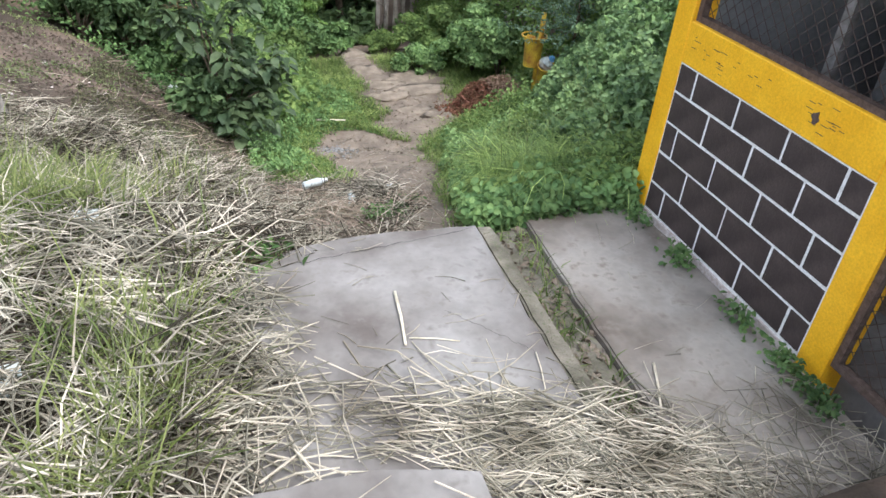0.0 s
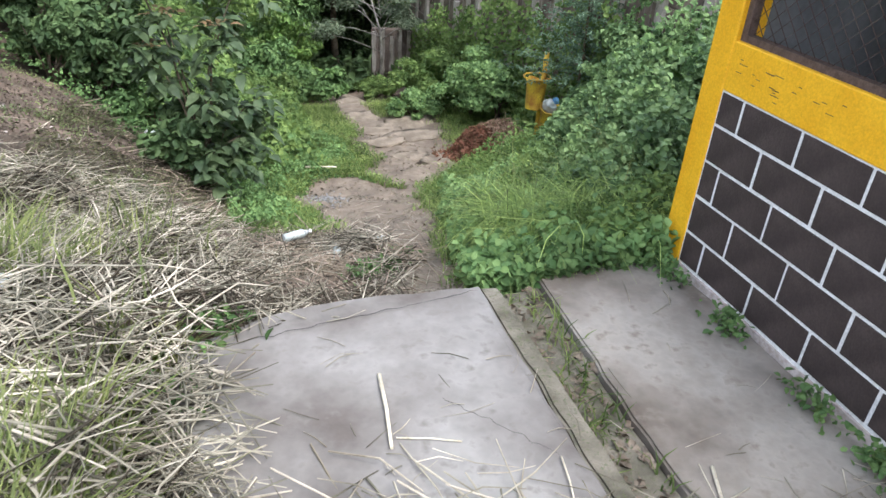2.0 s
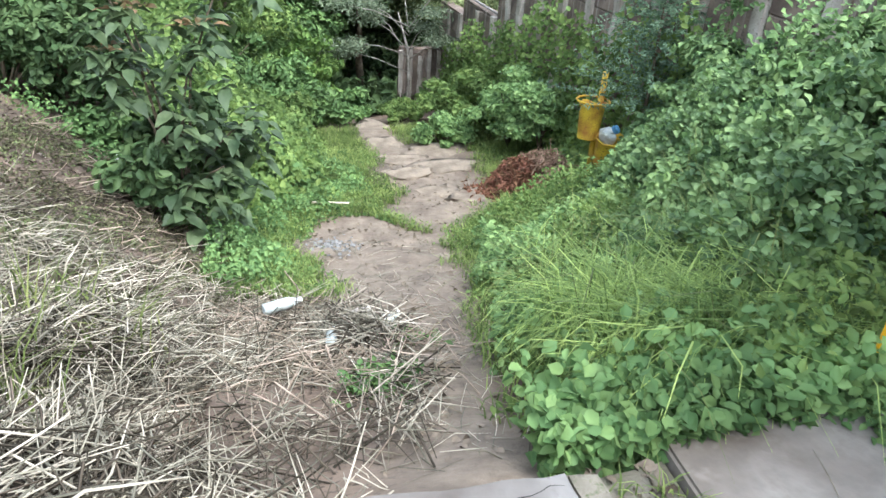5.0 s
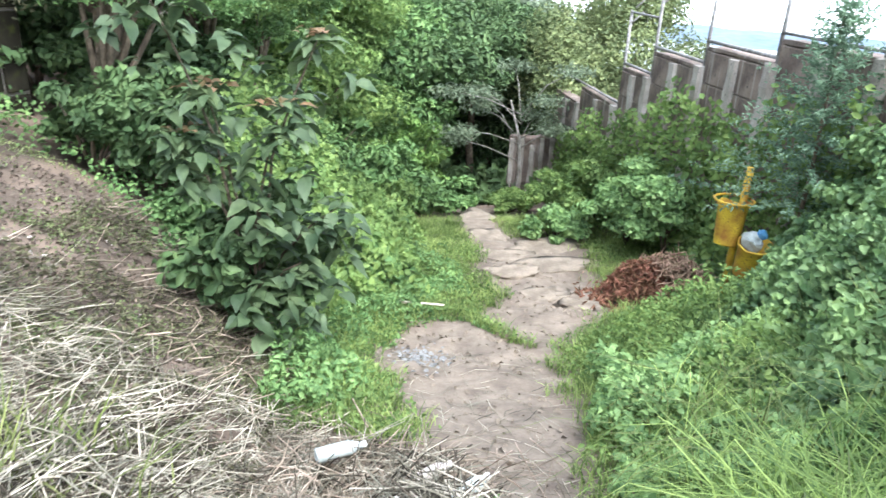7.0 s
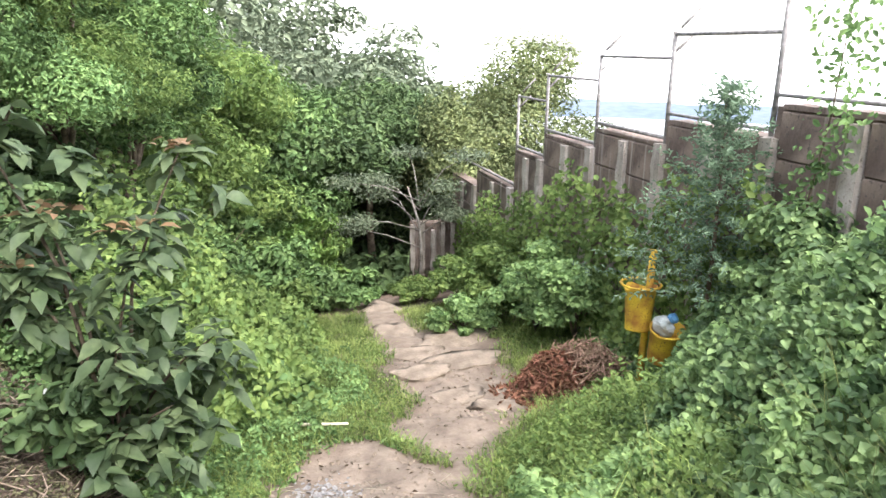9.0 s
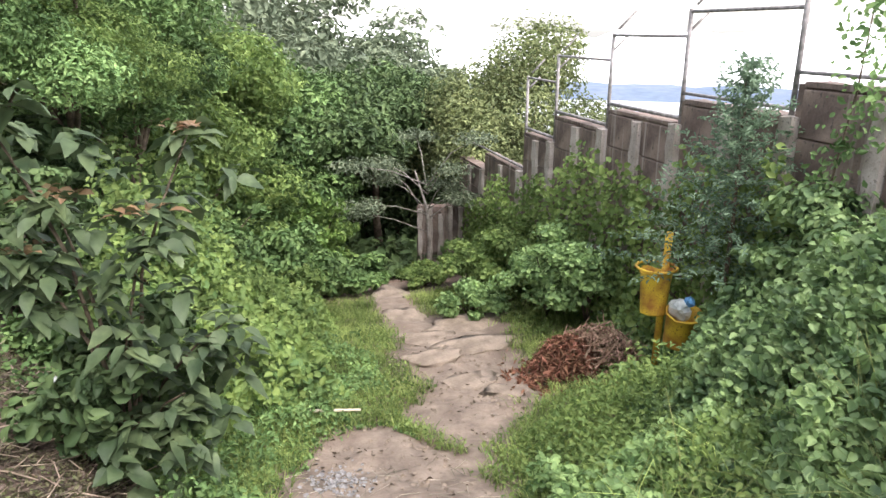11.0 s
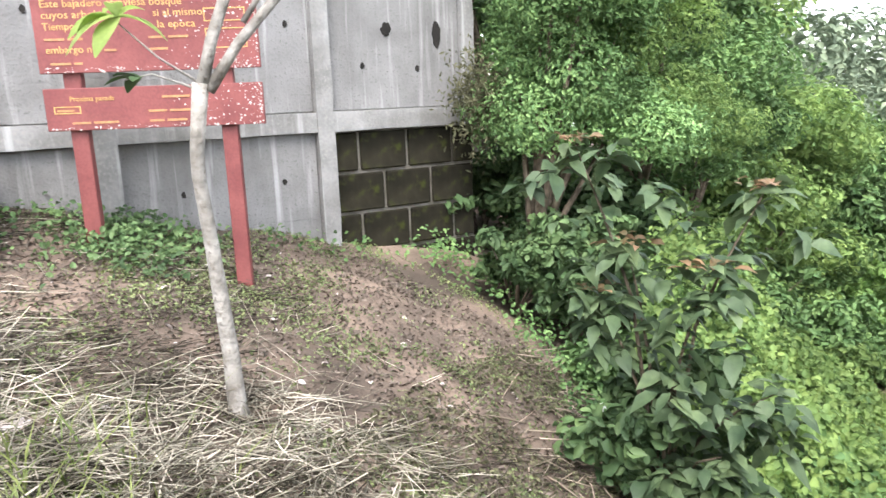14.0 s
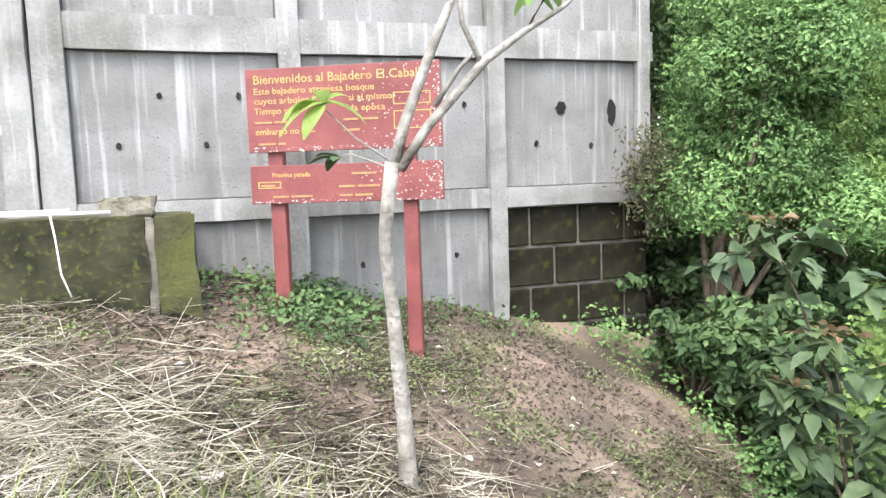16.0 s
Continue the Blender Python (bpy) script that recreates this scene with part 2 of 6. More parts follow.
def box_bm(x0, y0, z0, x1, y1, z1, bevel=0.0, bm=None):
    bm = bm or bmesh.new()
    r = bmesh.ops.create_cube(bm, size=1.0)
    for v in r["verts"]:
        v.co = Vector(((x0 + x1) / 2 + v.co.x * (x1 - x0), (y0 + y1) / 2 + v.co.y * (y1 - y0), (z0 + z1) / 2 + v.co.z * (z1 - z0)))
    if bevel:
        es = {e for v in r["verts"] for e in v.link_edges}
        bmesh.ops.bevel(bm, geom=list(es), offset=bevel, segments=1, affect="EDGES")
    return bm


def rough_bm(x0, y0, z0, x1, y1, z1, bevel=0.01, wear=0.012, step=0.12):
    """A box with worn, uneven faces and edges."""
    bm = box_bm(x0, y0, z0, x1, y1, z1)
    for axis, length in enumerate((x1 - x0, y1 - y0, z1 - z0)):
        cuts = min(24, int(length / step))
        if cuts:
            es = [e for e in bm.edges if abs((e.verts[0].co - e.verts[1].co)[axis]) > 0.9 * length]
            bmesh.ops.subdivide_edges(bm, edges=es, cuts=cuts, use_grid_fill=True)
    bm.normal_update()
    for v in bm.verts:
        p = v.co * 4.3 + Vector((x0, y1, z0))
        corner = 1.0 if len({tuple(round(c, 1) for c in f.normal) for f in v.link_faces}) > 1 else 0.45
        v.co -= v.normal * wear * corner * max(0.0, 0.5 + noise.noise(p) + 0.6 * noise.noise(p * 3.1))
    return bm


def tube_bm(points, radii, sides=8, bm=None):
    """A tapered tube along points."""
    bm = bm or bmesh.new()
    rings = []
    pts = [Vector(p) for p in points]
    for i, p in enumerate(pts):
        d = (pts[min(i + 1, len(pts) - 1)] - pts[max(i - 1, 0)]).normalized()
        side = d.cross(Vector((0.31, 0.17, 0.93)) if abs(d.z) < 0.9 else Vector((1, 0.1, 0))).normalized()
        up = side.cross(d)
        r = radii[i] if hasattr(radii, "__len__") else radii
        rings.append([bm.verts.new(p + r * (math.cos(2 * math.pi * k / sides) * side + math.sin(2 * math.pi * k / sides) * up)) for k in range(sides)])
    for a, b in zip(rings, rings[1:]):
        for k in range(sides):
            f = bm.faces.new((a[k], a[(k + 1) % sides], b[(k + 1) % sides], b[k]))
            f.smooth = True
    bm.faces.new(rings[0][::-1])
    bm.faces.new(rings[-1])
    return bm


def empty(name, at, label, category, group="", turn=0.0):
    ob = new(name)
    ob.matrix_world = pose(*at, 0, 0, turn)
    return tagged(ob, label, category, group)


# ---- the lie of the land ----
def base(y):
    return np.interp(y, [3.42, 3.6, 4.2, 4.9, 5.7, 6.6, 7.5, 8.5, 10.1, 12, 15, 20, 30, 60, 200, 1000],
                     [0, -0.22, -0.5, -0.75, -1.12, -1.36, -1.66, -1.93, -2.29, -2.55, -3.1, -4.4, -7, -14, -50, -160])


PATH = [(3.5, 1.3, 0.42), (4.3, 1.4, 0.27), (5.2, 1.62, 0.28), (6, 1.83, 0.32), (7, 1.8, 0.55), (7.6, 1.85, 0.64), (8.3, 1.86, 0.8), (9, 2.2, 0.98), (9.5, 2.7, 0.78), (10.2, 3.2, 0.7),
        (11.3, 3.2, 0.78), (12.3, 3.35, 0.8), (12.9, 3.4, 0.72), (13.4, 3.0, 0.4), (15, 3.0, 0.33), (17, 3.4, 0.25)]


def path_x(y):
    return np.interp(y, [p[0] for p in PATH], [p[1] for p in PATH])


def path_w(y):
    return np.interp(y, [p[0] for p in PATH], [p[2] for p in PATH])


def tongue(x, y):
    """A grassy ledge that parts the near patch of dirt from the path beyond."""
    f = np.clip(((x - 1.95) * 0.5 - (y - 9.75) * 1.15) / 1.57, 0, 1)
    return np.hypot(x - 1.95 - 0.5 * f, y - 9.75 + 1.15 * f) < 0.12 - 0.05 * f


def bumps(x, y, f, seed=0.0):
    return (np.sin(x * f + 1.7 * np.sin(y * f * 0.63 + seed)) * np.sin(y * f * 1.13 + 1.3 * np.sin(x * f * 0.71 + 2 + seed)))


def height(x, y):
    x, y = np.asarray(x, float), np.asarray(y, float)
    b = base(y)
    t = -0.34 + 0.32 * np.clip(-x - 1.76, -4, 7) - 0.065 * (y - 6.5)
    near = 0.06 + 0.2 * np.clip(-x, 0, 12)
    w = np.clip((y - 3.3) / 1.7, 0, 1)
    w = w * w * (3 - 2 * w)
    t = near * (1 - w) + t * w
    bank = b + 0.74 * np.clip(0.45 - x, 0, 60)
    k = 0.4
    h = np.clip(0.5 + 0.5 * (t - bank) / k, 0, 1)
    z = t * (1 - h) + bank * h - k * h * (1 - h)
    z = np.where(x > 0.45, b, z)
    z = z + 0.14 * np.clip(x - path_x(y) - path_w(y), 0, 3.5) * np.clip((y - 4) / 1.5, 0, 1)
    z = z - 0.75 * np.clip(x - 5.9, 0, 3000) * 0.45 * (y > -5)
    z = z + np.clip(0.45 * (1.45 - y), 0, 0.78)
    on = np.clip(1.4 - np.abs(x - path_x(y)) / np.maximum(path_w(y), 0.1), 0, 1)
    z = z + 0.035 * bumps(x, y, 2.3) + 0.018 * bumps(x, y, 6.1, 1.0) + on * 0.026 * (bumps(x + 0.5 * y, y - 0.4 * x, 3.1, 3.0) + 0.6 * bumps(1.3 * y + x, x - 0.7 * y, 7.3, 1.0) + 0.4 * bumps(x - 0.6 * y, y + x, 13.0, 2.0)) * (y > 4)
    flat = ((y > 1.2) & (y < np.where(x > 1.35, 3.66, 3.47)) & (x > -0.2) & (x < 3.4))
    z = np.where(flat, z - 0.25, z)
    return np.maximum(z, -140)


# ground sheet
def spread(lo, mid0, mid1, hi, n_mid, n_out, power=3.2):
    a = np.linspace(0, 1, n_out + 1)[1:] ** power
    return np.concatenate([(mid0 + (lo - mid0) * a)[::-1], np.linspace(mid0, mid1, n_mid), mid1 + (hi - mid1) * a])


gx, gy = spread(-2500, -7, 7, 2500, 200, 45), spread(-2500, -1, 20, 2500, 300, 45)
GX, GY = np.meshgrid(gx, gy)
GZ = height(GX, GY)
nx, ny = len(gx), len(gy)
idx = np.arange(nx * ny).reshape(ny, nx)
quads = np.stack([idx[:-1, :-1], idx[:-1, 1:], idx[1:, 1:], idx[1:, :-1]], -1).reshape(-1, 4)


def ground_material():
    m = mat("earth", (0.06, 0.045, 0.034), (0.195, 0.142, 0.108), 1.3, 0.95, 0.6, 38, c3=(0.046, 0.036, 0.025))
    n, l = m.node_tree.nodes, m.node_tree.links
    at = n.new("ShaderNodeAttribute")
    at.attribute_name = "trodden"
    dirt = n.new("ShaderNodeTexNoise")
    dirt.inputs["Scale"].default_value, dirt.inputs["Detail"].default_value = 5, 12
    dirt.inputs["Roughness"].default_value = 0.68
    co = n.new("ShaderNodeTexCoord")
    l.new(co.outputs["Object"], dirt.inputs["Vector"])
    ramp = n.new("ShaderNodeValToRGB")
    ramp.color_ramp.elements[0].color, ramp.color_ramp.elements[1].color = (0.1, 0.077, 0.06, 1), (0.25, 0.2, 0.157, 1)
    ramp.color_ramp.elements[0].position, ramp.color_ramp.elements[1].position = 0.3, 0.68
    l.new(dirt.outputs["Fac"], ramp.inputs[0])
    mix = n.new("ShaderNodeMix")
    mix.data_type = "RGBA"
    l.new(at.outputs["Fac"], mix.inputs["Factor"])
    b = n["Principled BSDF"]
    l.new(b.inputs["Base Color"].links[0].from_socket, mix.inputs["A"])
    l.new(ramp.outputs[0], mix.inputs["B"])
    l.new(mix.outputs["Result"], b.inputs["Base Color"])
    return m


ground = raw("ground", np.stack([GX.ravel(), GY.ravel(), GZ.ravel()], -1), quads, ground_material(), smooth=True)
tagged(ground, "brown earth hillside with a trodden dirt path", "ground", kind="structure")
wear = np.clip(1.5 - np.abs(GX - path_x(GY)) / np.maximum(path_w(GY), 0.05) + 0.35 * bumps(GX, GY, 5.0), 0, 1) * (GY > 3.7) * (GY < 18) * ~tongue(GX, GY)
att = ground.data.attributes.new("trodden", "FLOAT", "POINT")
att.data.foreach_set("value", wear.ravel().astype(np.float32))


# ---- leaves, blades and stalks ----
rng = np.random.default_rng(7)


def unit(v):
    return v / np.maximum(np.linalg.norm(v, axis=-1, keepdims=True), 1e-6)


def leaf_mesh(name, centres, normals, size, material, parent=None, label="", aspect=0.6, droop=0.25, jitter=0.6, spread_size=0.35):
    """Folded leaves, six corners each, at centres; they face normals, turned at random."""
    n = len(centres)
    nrm = unit(normals + rng.normal(0, jitter, (n, 3)))
    along = unit(np.cross(nrm, rng.normal(0, 1, (n, 3))))
    side = np.cross(nrm, along)
    s = (size * (1 + spread_size * rng.uniform(-1, 1, n)))[:, None]
    w = s * aspect * 0.5
    c = centres
    v = np.stack([c - along * s * 0.5, c - along * s * 0.12 + side * w + nrm * s * 0.08, c + along * s * 0.25 + side * w * 0.7 + nrm * s * 0.05,
                  c + along * s * 0.5 - nrm * s * droop, c + along * s * 0.25 - side * w * 0.7 + nrm * s * 0.05, c - along * s * 0.12 - side * w + nrm * s * 0.08], 1).reshape(-1, 3)
    i = np.arange(n)[:, None] * 6
    f = np.concatenate([i + [0, 1, 2, 3], i + [0, 3, 4, 5]], 0)
    return raw(name, v, f, material, parent, label)


def blade_mesh(name, roots, length, width, material, parent=None, label="", lean=0.5, up=1.0, spread_len=0.4, heading=None):
    """Bent blades: two quads each, tapering to a tip."""
    n = len(roots)
    a = rng.uniform(0, 2 * math.pi, n) if heading is None else heading + rng.normal(0, 0.5, n)
    out = np.stack([np.cos(a), np.sin(a), np.zeros(n)], -1)
    side = np.stack([-np.sin(a), np.cos(a), np.zeros(n)], -1) * (width * rng.uniform(0.6, 1.3, n))[:, None]
    ln = (length * (1 + spread_len * rng.uniform(-1, 1, n)))[:, None]
    bend = (lean * rng.uniform(0.3, 1.6, n))[:, None]
    zup = np.array([0, 0, 1.0])
    p0 = roots
    p1 = p0 + ln * 0.5 * unit(zup * up + out * bend * 0.5)
    p2 = p1 + ln * 0.5 * unit(zup * up * 0.75 + out * bend * 1.8)
    v = np.stack([p0 - side, p0 + side, p1 + side * 0.8, p1 - side * 0.8, p2 + side * 0.15, p2 - side * 0.15], 1).reshape(-1, 3)
    i = np.arange(n)[:, None] * 6
    f = np.concatenate([i + [0, 1, 2, 3], i + [3, 2, 4, 5]], 0)
    return raw(name, v, f, material, parent, label)


def stalk_mesh(name, mid, length, thick, material, parent=None, label="", tilt=0.25, heading=None, turn=1.6):
    """Lying three-sided stalks with one bend."""
    n = len(mid)
    a = rng.uniform(0, 2 * math.pi, n) if heading is None else heading + rng.normal(0, turn, n)
    dirs = unit(np.stack([np.cos(a), np.sin(a), rng.normal(0, tilt, n)], -1))
    ln = (length * rng.uniform(0.4, 1.5, n))[:, None]
    side = unit(np.cross(dirs, [0, 0, 1.0]))
    up = np.cross(side, dirs)
    th = (thick * rng.uniform(0.6, 1.5, n))[:, None]
    kink = side * ln * rng.normal(0, 0.06, (n, 1)) + up * ln * rng.normal(0.02, 0.04, (n, 1))
    rings = []
    for p, r in ((mid - dirs * ln * 0.5, 1.0), (mid + kink, 1.0), (mid + dirs * ln * 0.5, 0.6)):
        for k in range(3):
            rings.append(p + th * r * (math.cos(2.094 * k) * side + math.sin(2.094 * k) * up))
    v = np.stack(rings, 1).reshape(-1, 3)
    i = np.arange(n)[:, None] * 9
    fs = []
    for r in (0, 3):
        for k in range(3):
            fs.append(i + [r + k, r + (k + 1) % 3, r + 3 + (k + 1) % 3, r + 3 + k])
    return raw(name, v, np.concatenate(fs, 0), material, parent, label)


def shell(n, centre, radii, inner=0.75, low=-1.0):
    """Points in the outer layer of an uneven ellipsoid, with their outward normals."""
    d = unit(rng.normal(0, 1, (n * 2, 3)))
    d = d[d[:, 2] > low][:n]
    lump = 1 + 0.16 * np.sin(d[:, 0] * 5 + centre[0] * 3) * np.sin(d[:, 1] * 6 + centre[1]) + 0.12 * np.sin(d[:, 2] * 9 + d[:, 0] * 7)
    r = lump * rng.uniform(inner, 1.03, len(d))
    return np.array(centre) + d * r[:, None] * np.array(radii), unit(d / np.array(radii))


def crown_points(n, clumps, inner=0.6, low=-1.0):
    """Leaves over several clumps, shared by their surface."""
    area = np.array([(c[3] * c[4] + c[4] * c[5] + c[3] * c[5]) for c in clumps])
    share = (n * area / area.sum()).astype(int)
    got = [shell(k, c[:3], c[3:], inner, low) for k, c in zip(share, clumps)]
    return np.concatenate([g[0] for g in got]), np.concatenate([g[1] for g in got])


# ---- concrete slabs, gutter and step ----
def slab(name, outline, z0, z1, material, label, category):
    """A cast slab with a worn, wavy rim."""
    bm = bmesh.new()
    ring = []
    for (xa, ya), (xb, yb) in zip(outline, outline[1:] + outline[:1]):
        k = max(2, int(math.hypot(xb - xa, yb - ya) / 0.06))
        for i in range(k):
            x, y = xa + (xb - xa) * i / k, ya + (yb - ya) * i / k
            ring.append((x + 0.012 * noise.noise((x * 7, y * 7, 3)), y + 0.012 * noise.noise((x * 7, y * 7, 9))))
    top = [bm.verts.new((x, y, z1 + 0.006 * noise.noise((x * 3, y * 3, 5)))) for x, y in ring]
    low = [bm.verts.new((x, y, z0)) for x, y in ring]
    bm.faces.new(top)
    for i in range(len(ring)):
        j = (i + 1) % len(ring)
        bm.faces.new((low[i], low[j], top[j], top[i]))
    bm.normal_update()
    rim = [e for e in bm.edges if e.verts[0] in top and e.verts[1] in top]
    bmesh.ops.bevel(bm, geom=rim, offset=0.012, segments=2, affect="EDGES")
    return tagged(part(name, bm, material), label, category, kind="structure")


slab("pavement", [(0.02, 3.32), (-0.25, 2.5), (-0.3, 1.58), (1.46, 1.58), (1.45, 2.6), (1.47, 3.50), (0.75, 3.53), (0.4, 3.48)], -0.5, 0.0, M_CONCRETE, "cracked grey concrete slab strewn with straw", "pavement")
slab("pavement", [(1.88, 3.64), (1.82, 2.4), (1.80, 0.4), (2.735, 0.4), (2.735, 3.76), (2.3, 3.74), (2.05, 3.67)], -0.6, -0.10, M_CONCRETE2, "grey concrete strip along the booth", "pavement")
slab("gutter", [(1.475, 3.55), (1.47, 1.0), (1.797, 1.0), (1.817, 2.4), (1.87, 3.6)], -0.6, -0.135, M_GUTTER, "mossy sunken concrete gutter between two slabs", "gutter")
slab("kerb", [(1.475, 3.52), (1.468, 1.0), (1.57, 1.0), (1.58, 3.5)], -0.6, -0.03, M_GUTTER, "worn mossy gutter edge", "kerb")
slab("step", [(-0.3, 1.70), (-0.3, 0.9), (0.78, 0.9), (0.80, 1.60), (0.42, 1.70)], -0.3, 0.17, M_CONCRETE, "worn concrete step half covered by straw", "step")
slab("step", [(-0.35, 0.9), (-0.35, 0.3), (1.4, 0.3), (1.4, 0.88)], -0.3, 0.36, M_CONCRETE, "worn concrete step half covered by straw", "step")
slab("step", [(-0.4, 0.3), (-0.4, -3.5), (1.9, -3.5), (1.9, 0.28)], -0.3, 0.80, M_CONCRETE, "concrete landing above the steps", "step")



def crack(points, w, z):
    """A fine dark crack across a slab, wandering a little."""
    vs, n = [], len(points)
    for i, (x, y) in enumerate(points):
        a, b = points[max(i - 1, 0)], points[min(i + 1, n - 1)]
        d = Vector((b[0] - a[0], b[1] - a[1], 0)).normalized()
        k = w * (0.5 + abs(noise.noise((x * 9, y * 9, 2)))) * (0.4 if i in (0, n - 1) else 1)
        vs += [(x - d.y * k, y + d.x * k, z), (x + d.y * k, y - d.x * k, z)]
    fs = [(2 * i, 2 * i + 1, 2 * i + 3, 2 * i + 2) for i in range(n - 1)]
    tagged(raw("crack", vs, fs, M_HOLEDARK), "fine dark crack in the concrete slab", "crack", kind="structure")


def wander(a, b, n, amount, seed):
    return [(a[0] + (b[0] - a[0]) * i / n + amount * noise.noise((i * 0.45, seed, 0)), a[1] + (b[1] - a[1]) * i / n + amount * noise.noise((i * 0.45, seed, 9))) for i in range(n + 1)]


crack(wander((0.05, 3.26), (1.44, 3.44), 40, 0.02, 1), 0.0024, 0.0085)
crack(wander((1.02, 2.72), (1.36, 2.32), 24, 0.03, 2), 0.0014, 0.0085)

# ---- yellow booth ----
BX = 2.75
booth = empty("booth", (BX, 2.8, 0), "yellow painted booth with brown block panel and wire mesh windows", "booth")


def bpart(name, bm, material, parent=booth, label=""):
    """A part given in world metres under the booth."""
    ob = part(name, bm, material, parent, label)
    ob.matrix_parent_inverse = Matrix.Translation((-BX, -2.8, 0)) if parent is booth else Matrix()
    return ob


Y0, Y1 = 2.03, 3.575          # block panel, near and far end
ZB, ZT = -0.055, 0.965
LINES = [0.965, 0.78, 0.575, 0.365, 0.145, -0.055]
bpart("core", box_bm(BX - 0.003, Y0, -0.3, BX + 0.14, Y1, ZT), M_MORTAR)
bpart("plinth", rough_bm(BX - 0.022, Y0 - 0.03, -0.3, BX + 0.14, Y1 + 0.02, ZB - 0.006, wear=0.02, step=0.05), M_CHIP, label="crumbling white concrete foot")
bpart("column", box_bm(BX - 0.012, Y1, -0.3, BX + 0.16, Y1 + 0.17, 2.5, 0.008), M_YELLOW, label="yellow painted corner column")
bpart("column", box_bm(BX - 0.012, Y0 - 0.17, -0.3, BX + 0.16, Y0, 2.5, 0.008), M_YELLOW, label="yellow painted column")
bpart("sill_beam", box_bm(BX - 0.011, Y0 + 0.001, ZT, BX + 0.16, Y1 - 0.001, ZT + 0.25, 0.006), M_YELLOW, label="yellow sill beam with scribbles")
bpart("lintel", box_bm(BX - 0.011, Y0 + 0.001, 2.2, BX + 0.16, Y1 - 0.001, 2.5, 0.006), M_YELLOW)
bpart("roof", box_bm(BX - 0.35, -2.6, 2.5, BX + 3.3, Y1 + 0.5, 2.58), M_CONCRETE)
bpart("back_wall", box_bm(BX + 2.6, -2.2, -0.6, BX + 2.75, Y1 + 0.17, 2.5), M_DARKIN)
bpart("end_wall", box_bm(BX + 0.16, Y1 + 0.02, -0.9, BX + 2.6, Y1 + 0.16, 2.5), M_DARKIN)
bpart("end_wall", box_bm(BX, -2.2, -0.3, BX + 2.6, -2.06, 2.5), M_DARKIN)
bpart("inner_floor", box_bm(BX + 0.14, -2.06, -0.3, BX + 2.6, Y1 + 0.02, 0.0), M_CONCRETE)
bpart("near_wall", box_bm(BX - 0.011, -2.06, 1.9, BX + 0.16, Y0 - 0.17, 2.5), M_YELLOW)
# window frame and mesh
fb = box_bm(BX + 0.02, Y0, ZT + 0.25, BX + 0.07, Y1, ZT + 0.285)
box_bm(BX + 0.02, Y0, 2.165, BX + 0.07, Y1, 2.2, bm=fb)
box_bm(BX + 0.02, Y1 - 0.04, ZT + 0.285, BX + 0.07, Y1, 2.165, bm=fb)
box_bm(BX + 0.02, Y0, ZT + 0.285, BX + 0.07, Y0 + 0.04, 2.165, bm=fb)
bpart("window_frame", fb, M_IRON, label="rusty window frame")
post = bpart("window_post", box_bm(BX + 0.40, Y1 - 0.72, ZT + 0.0, BX + 0.45, Y1 - 0.66, 2.4), M_STEEL, label="grey metal post behind the mesh")


def mesh_grid(y0, y1, z0, z1, x, pitch):
    bm = bmesh.new()
    k = -(z1 - z0)
    while k < (y1 - y0):
        for sgn in (1, -1):
            a, b = max(0, k), min(y1 - y0, k + (z1 - z0))
            if b - a > 0.02:
                pa, pb = (a, a - k), (b, b - k)
                if sgn < 0:
                    pa, pb = ((y1 - y0) - pa[0], pa[1]), ((y1 - y0) - pb[0], pb[1])
                tube_bm([(x + 0.003 * sgn, y0 + pa[0], z0 + pa[1]), (x + 0.003 * sgn, y0 + pb[0], z0 + pb[1])], 0.0022, 4, bm)
        k += pitch
    return bm


bpart("wire_mesh", mesh_grid(Y0 + 0.04, Y1 - 0.04, ZT + 0.285, 2.165, BX + 0.045, 0.085), M_IRON, label="diamond wire mesh over the window")
bpart("door_mesh", mesh_grid(0.5, Y0 - 0.19, 0.05, 1.9, BX + 0.045, 0.085), M_IRON, label="diamond wire mesh gate")
gb = box_bm(BX + 0.02, 0.45, 0.02, BX + 0.06, Y0 - 0.17, 0.06)
box_bm(BX + 0.02, Y0 - 0.21, 0.06, BX + 0.06, Y0 - 0.17, 1.9, bm=gb)
bpart("gate_frame", gb, M_IRON, label="rusty iron gate frame")
bpart("low_wall", box_bm(BX, -2.06, -0.3, BX + 0.14, 0.44, 1.9), M_YELLOW)
bpart("inner_panel", box_bm(BX + 1.3, 0.4, 0.3, BX + 1.34, 3.3, 1.9), M_DARKIN, label="grey board inside the booth")

# ---- red signboard ----
SIGN_YAW = 32.0
sign = empty("signboard", (-3.32, 7.585, -0.169), "dark red wooden welcome sign with yellow lettering, paint flaking", "sign", turn=SIGN_YAW)
W = 1.34
part("upper_board", box_bm(-W / 2, -0.045, 1.495, W / 2, -0.015, 2.055, 0.004), M_RED, sign, "red board with lines of yellow writing")
part("lower_board", box_bm(-W / 2, -0.045, 1.145, W / 2, -0.015, 1.405, 0.004), M_RED, sign, "red board with small yellow writing")
boards = {c.name: c for c in sign.children}
part("post", box_bm(-0.55, -0.012, -0.1, -0.445, 0.06, 2.04, 0.006), M_RED, sign)
part("post", box_bm(0.385, -0.012, -0.3, 0.485, 0.06, 2.04, 0.006), M_RED, sign)


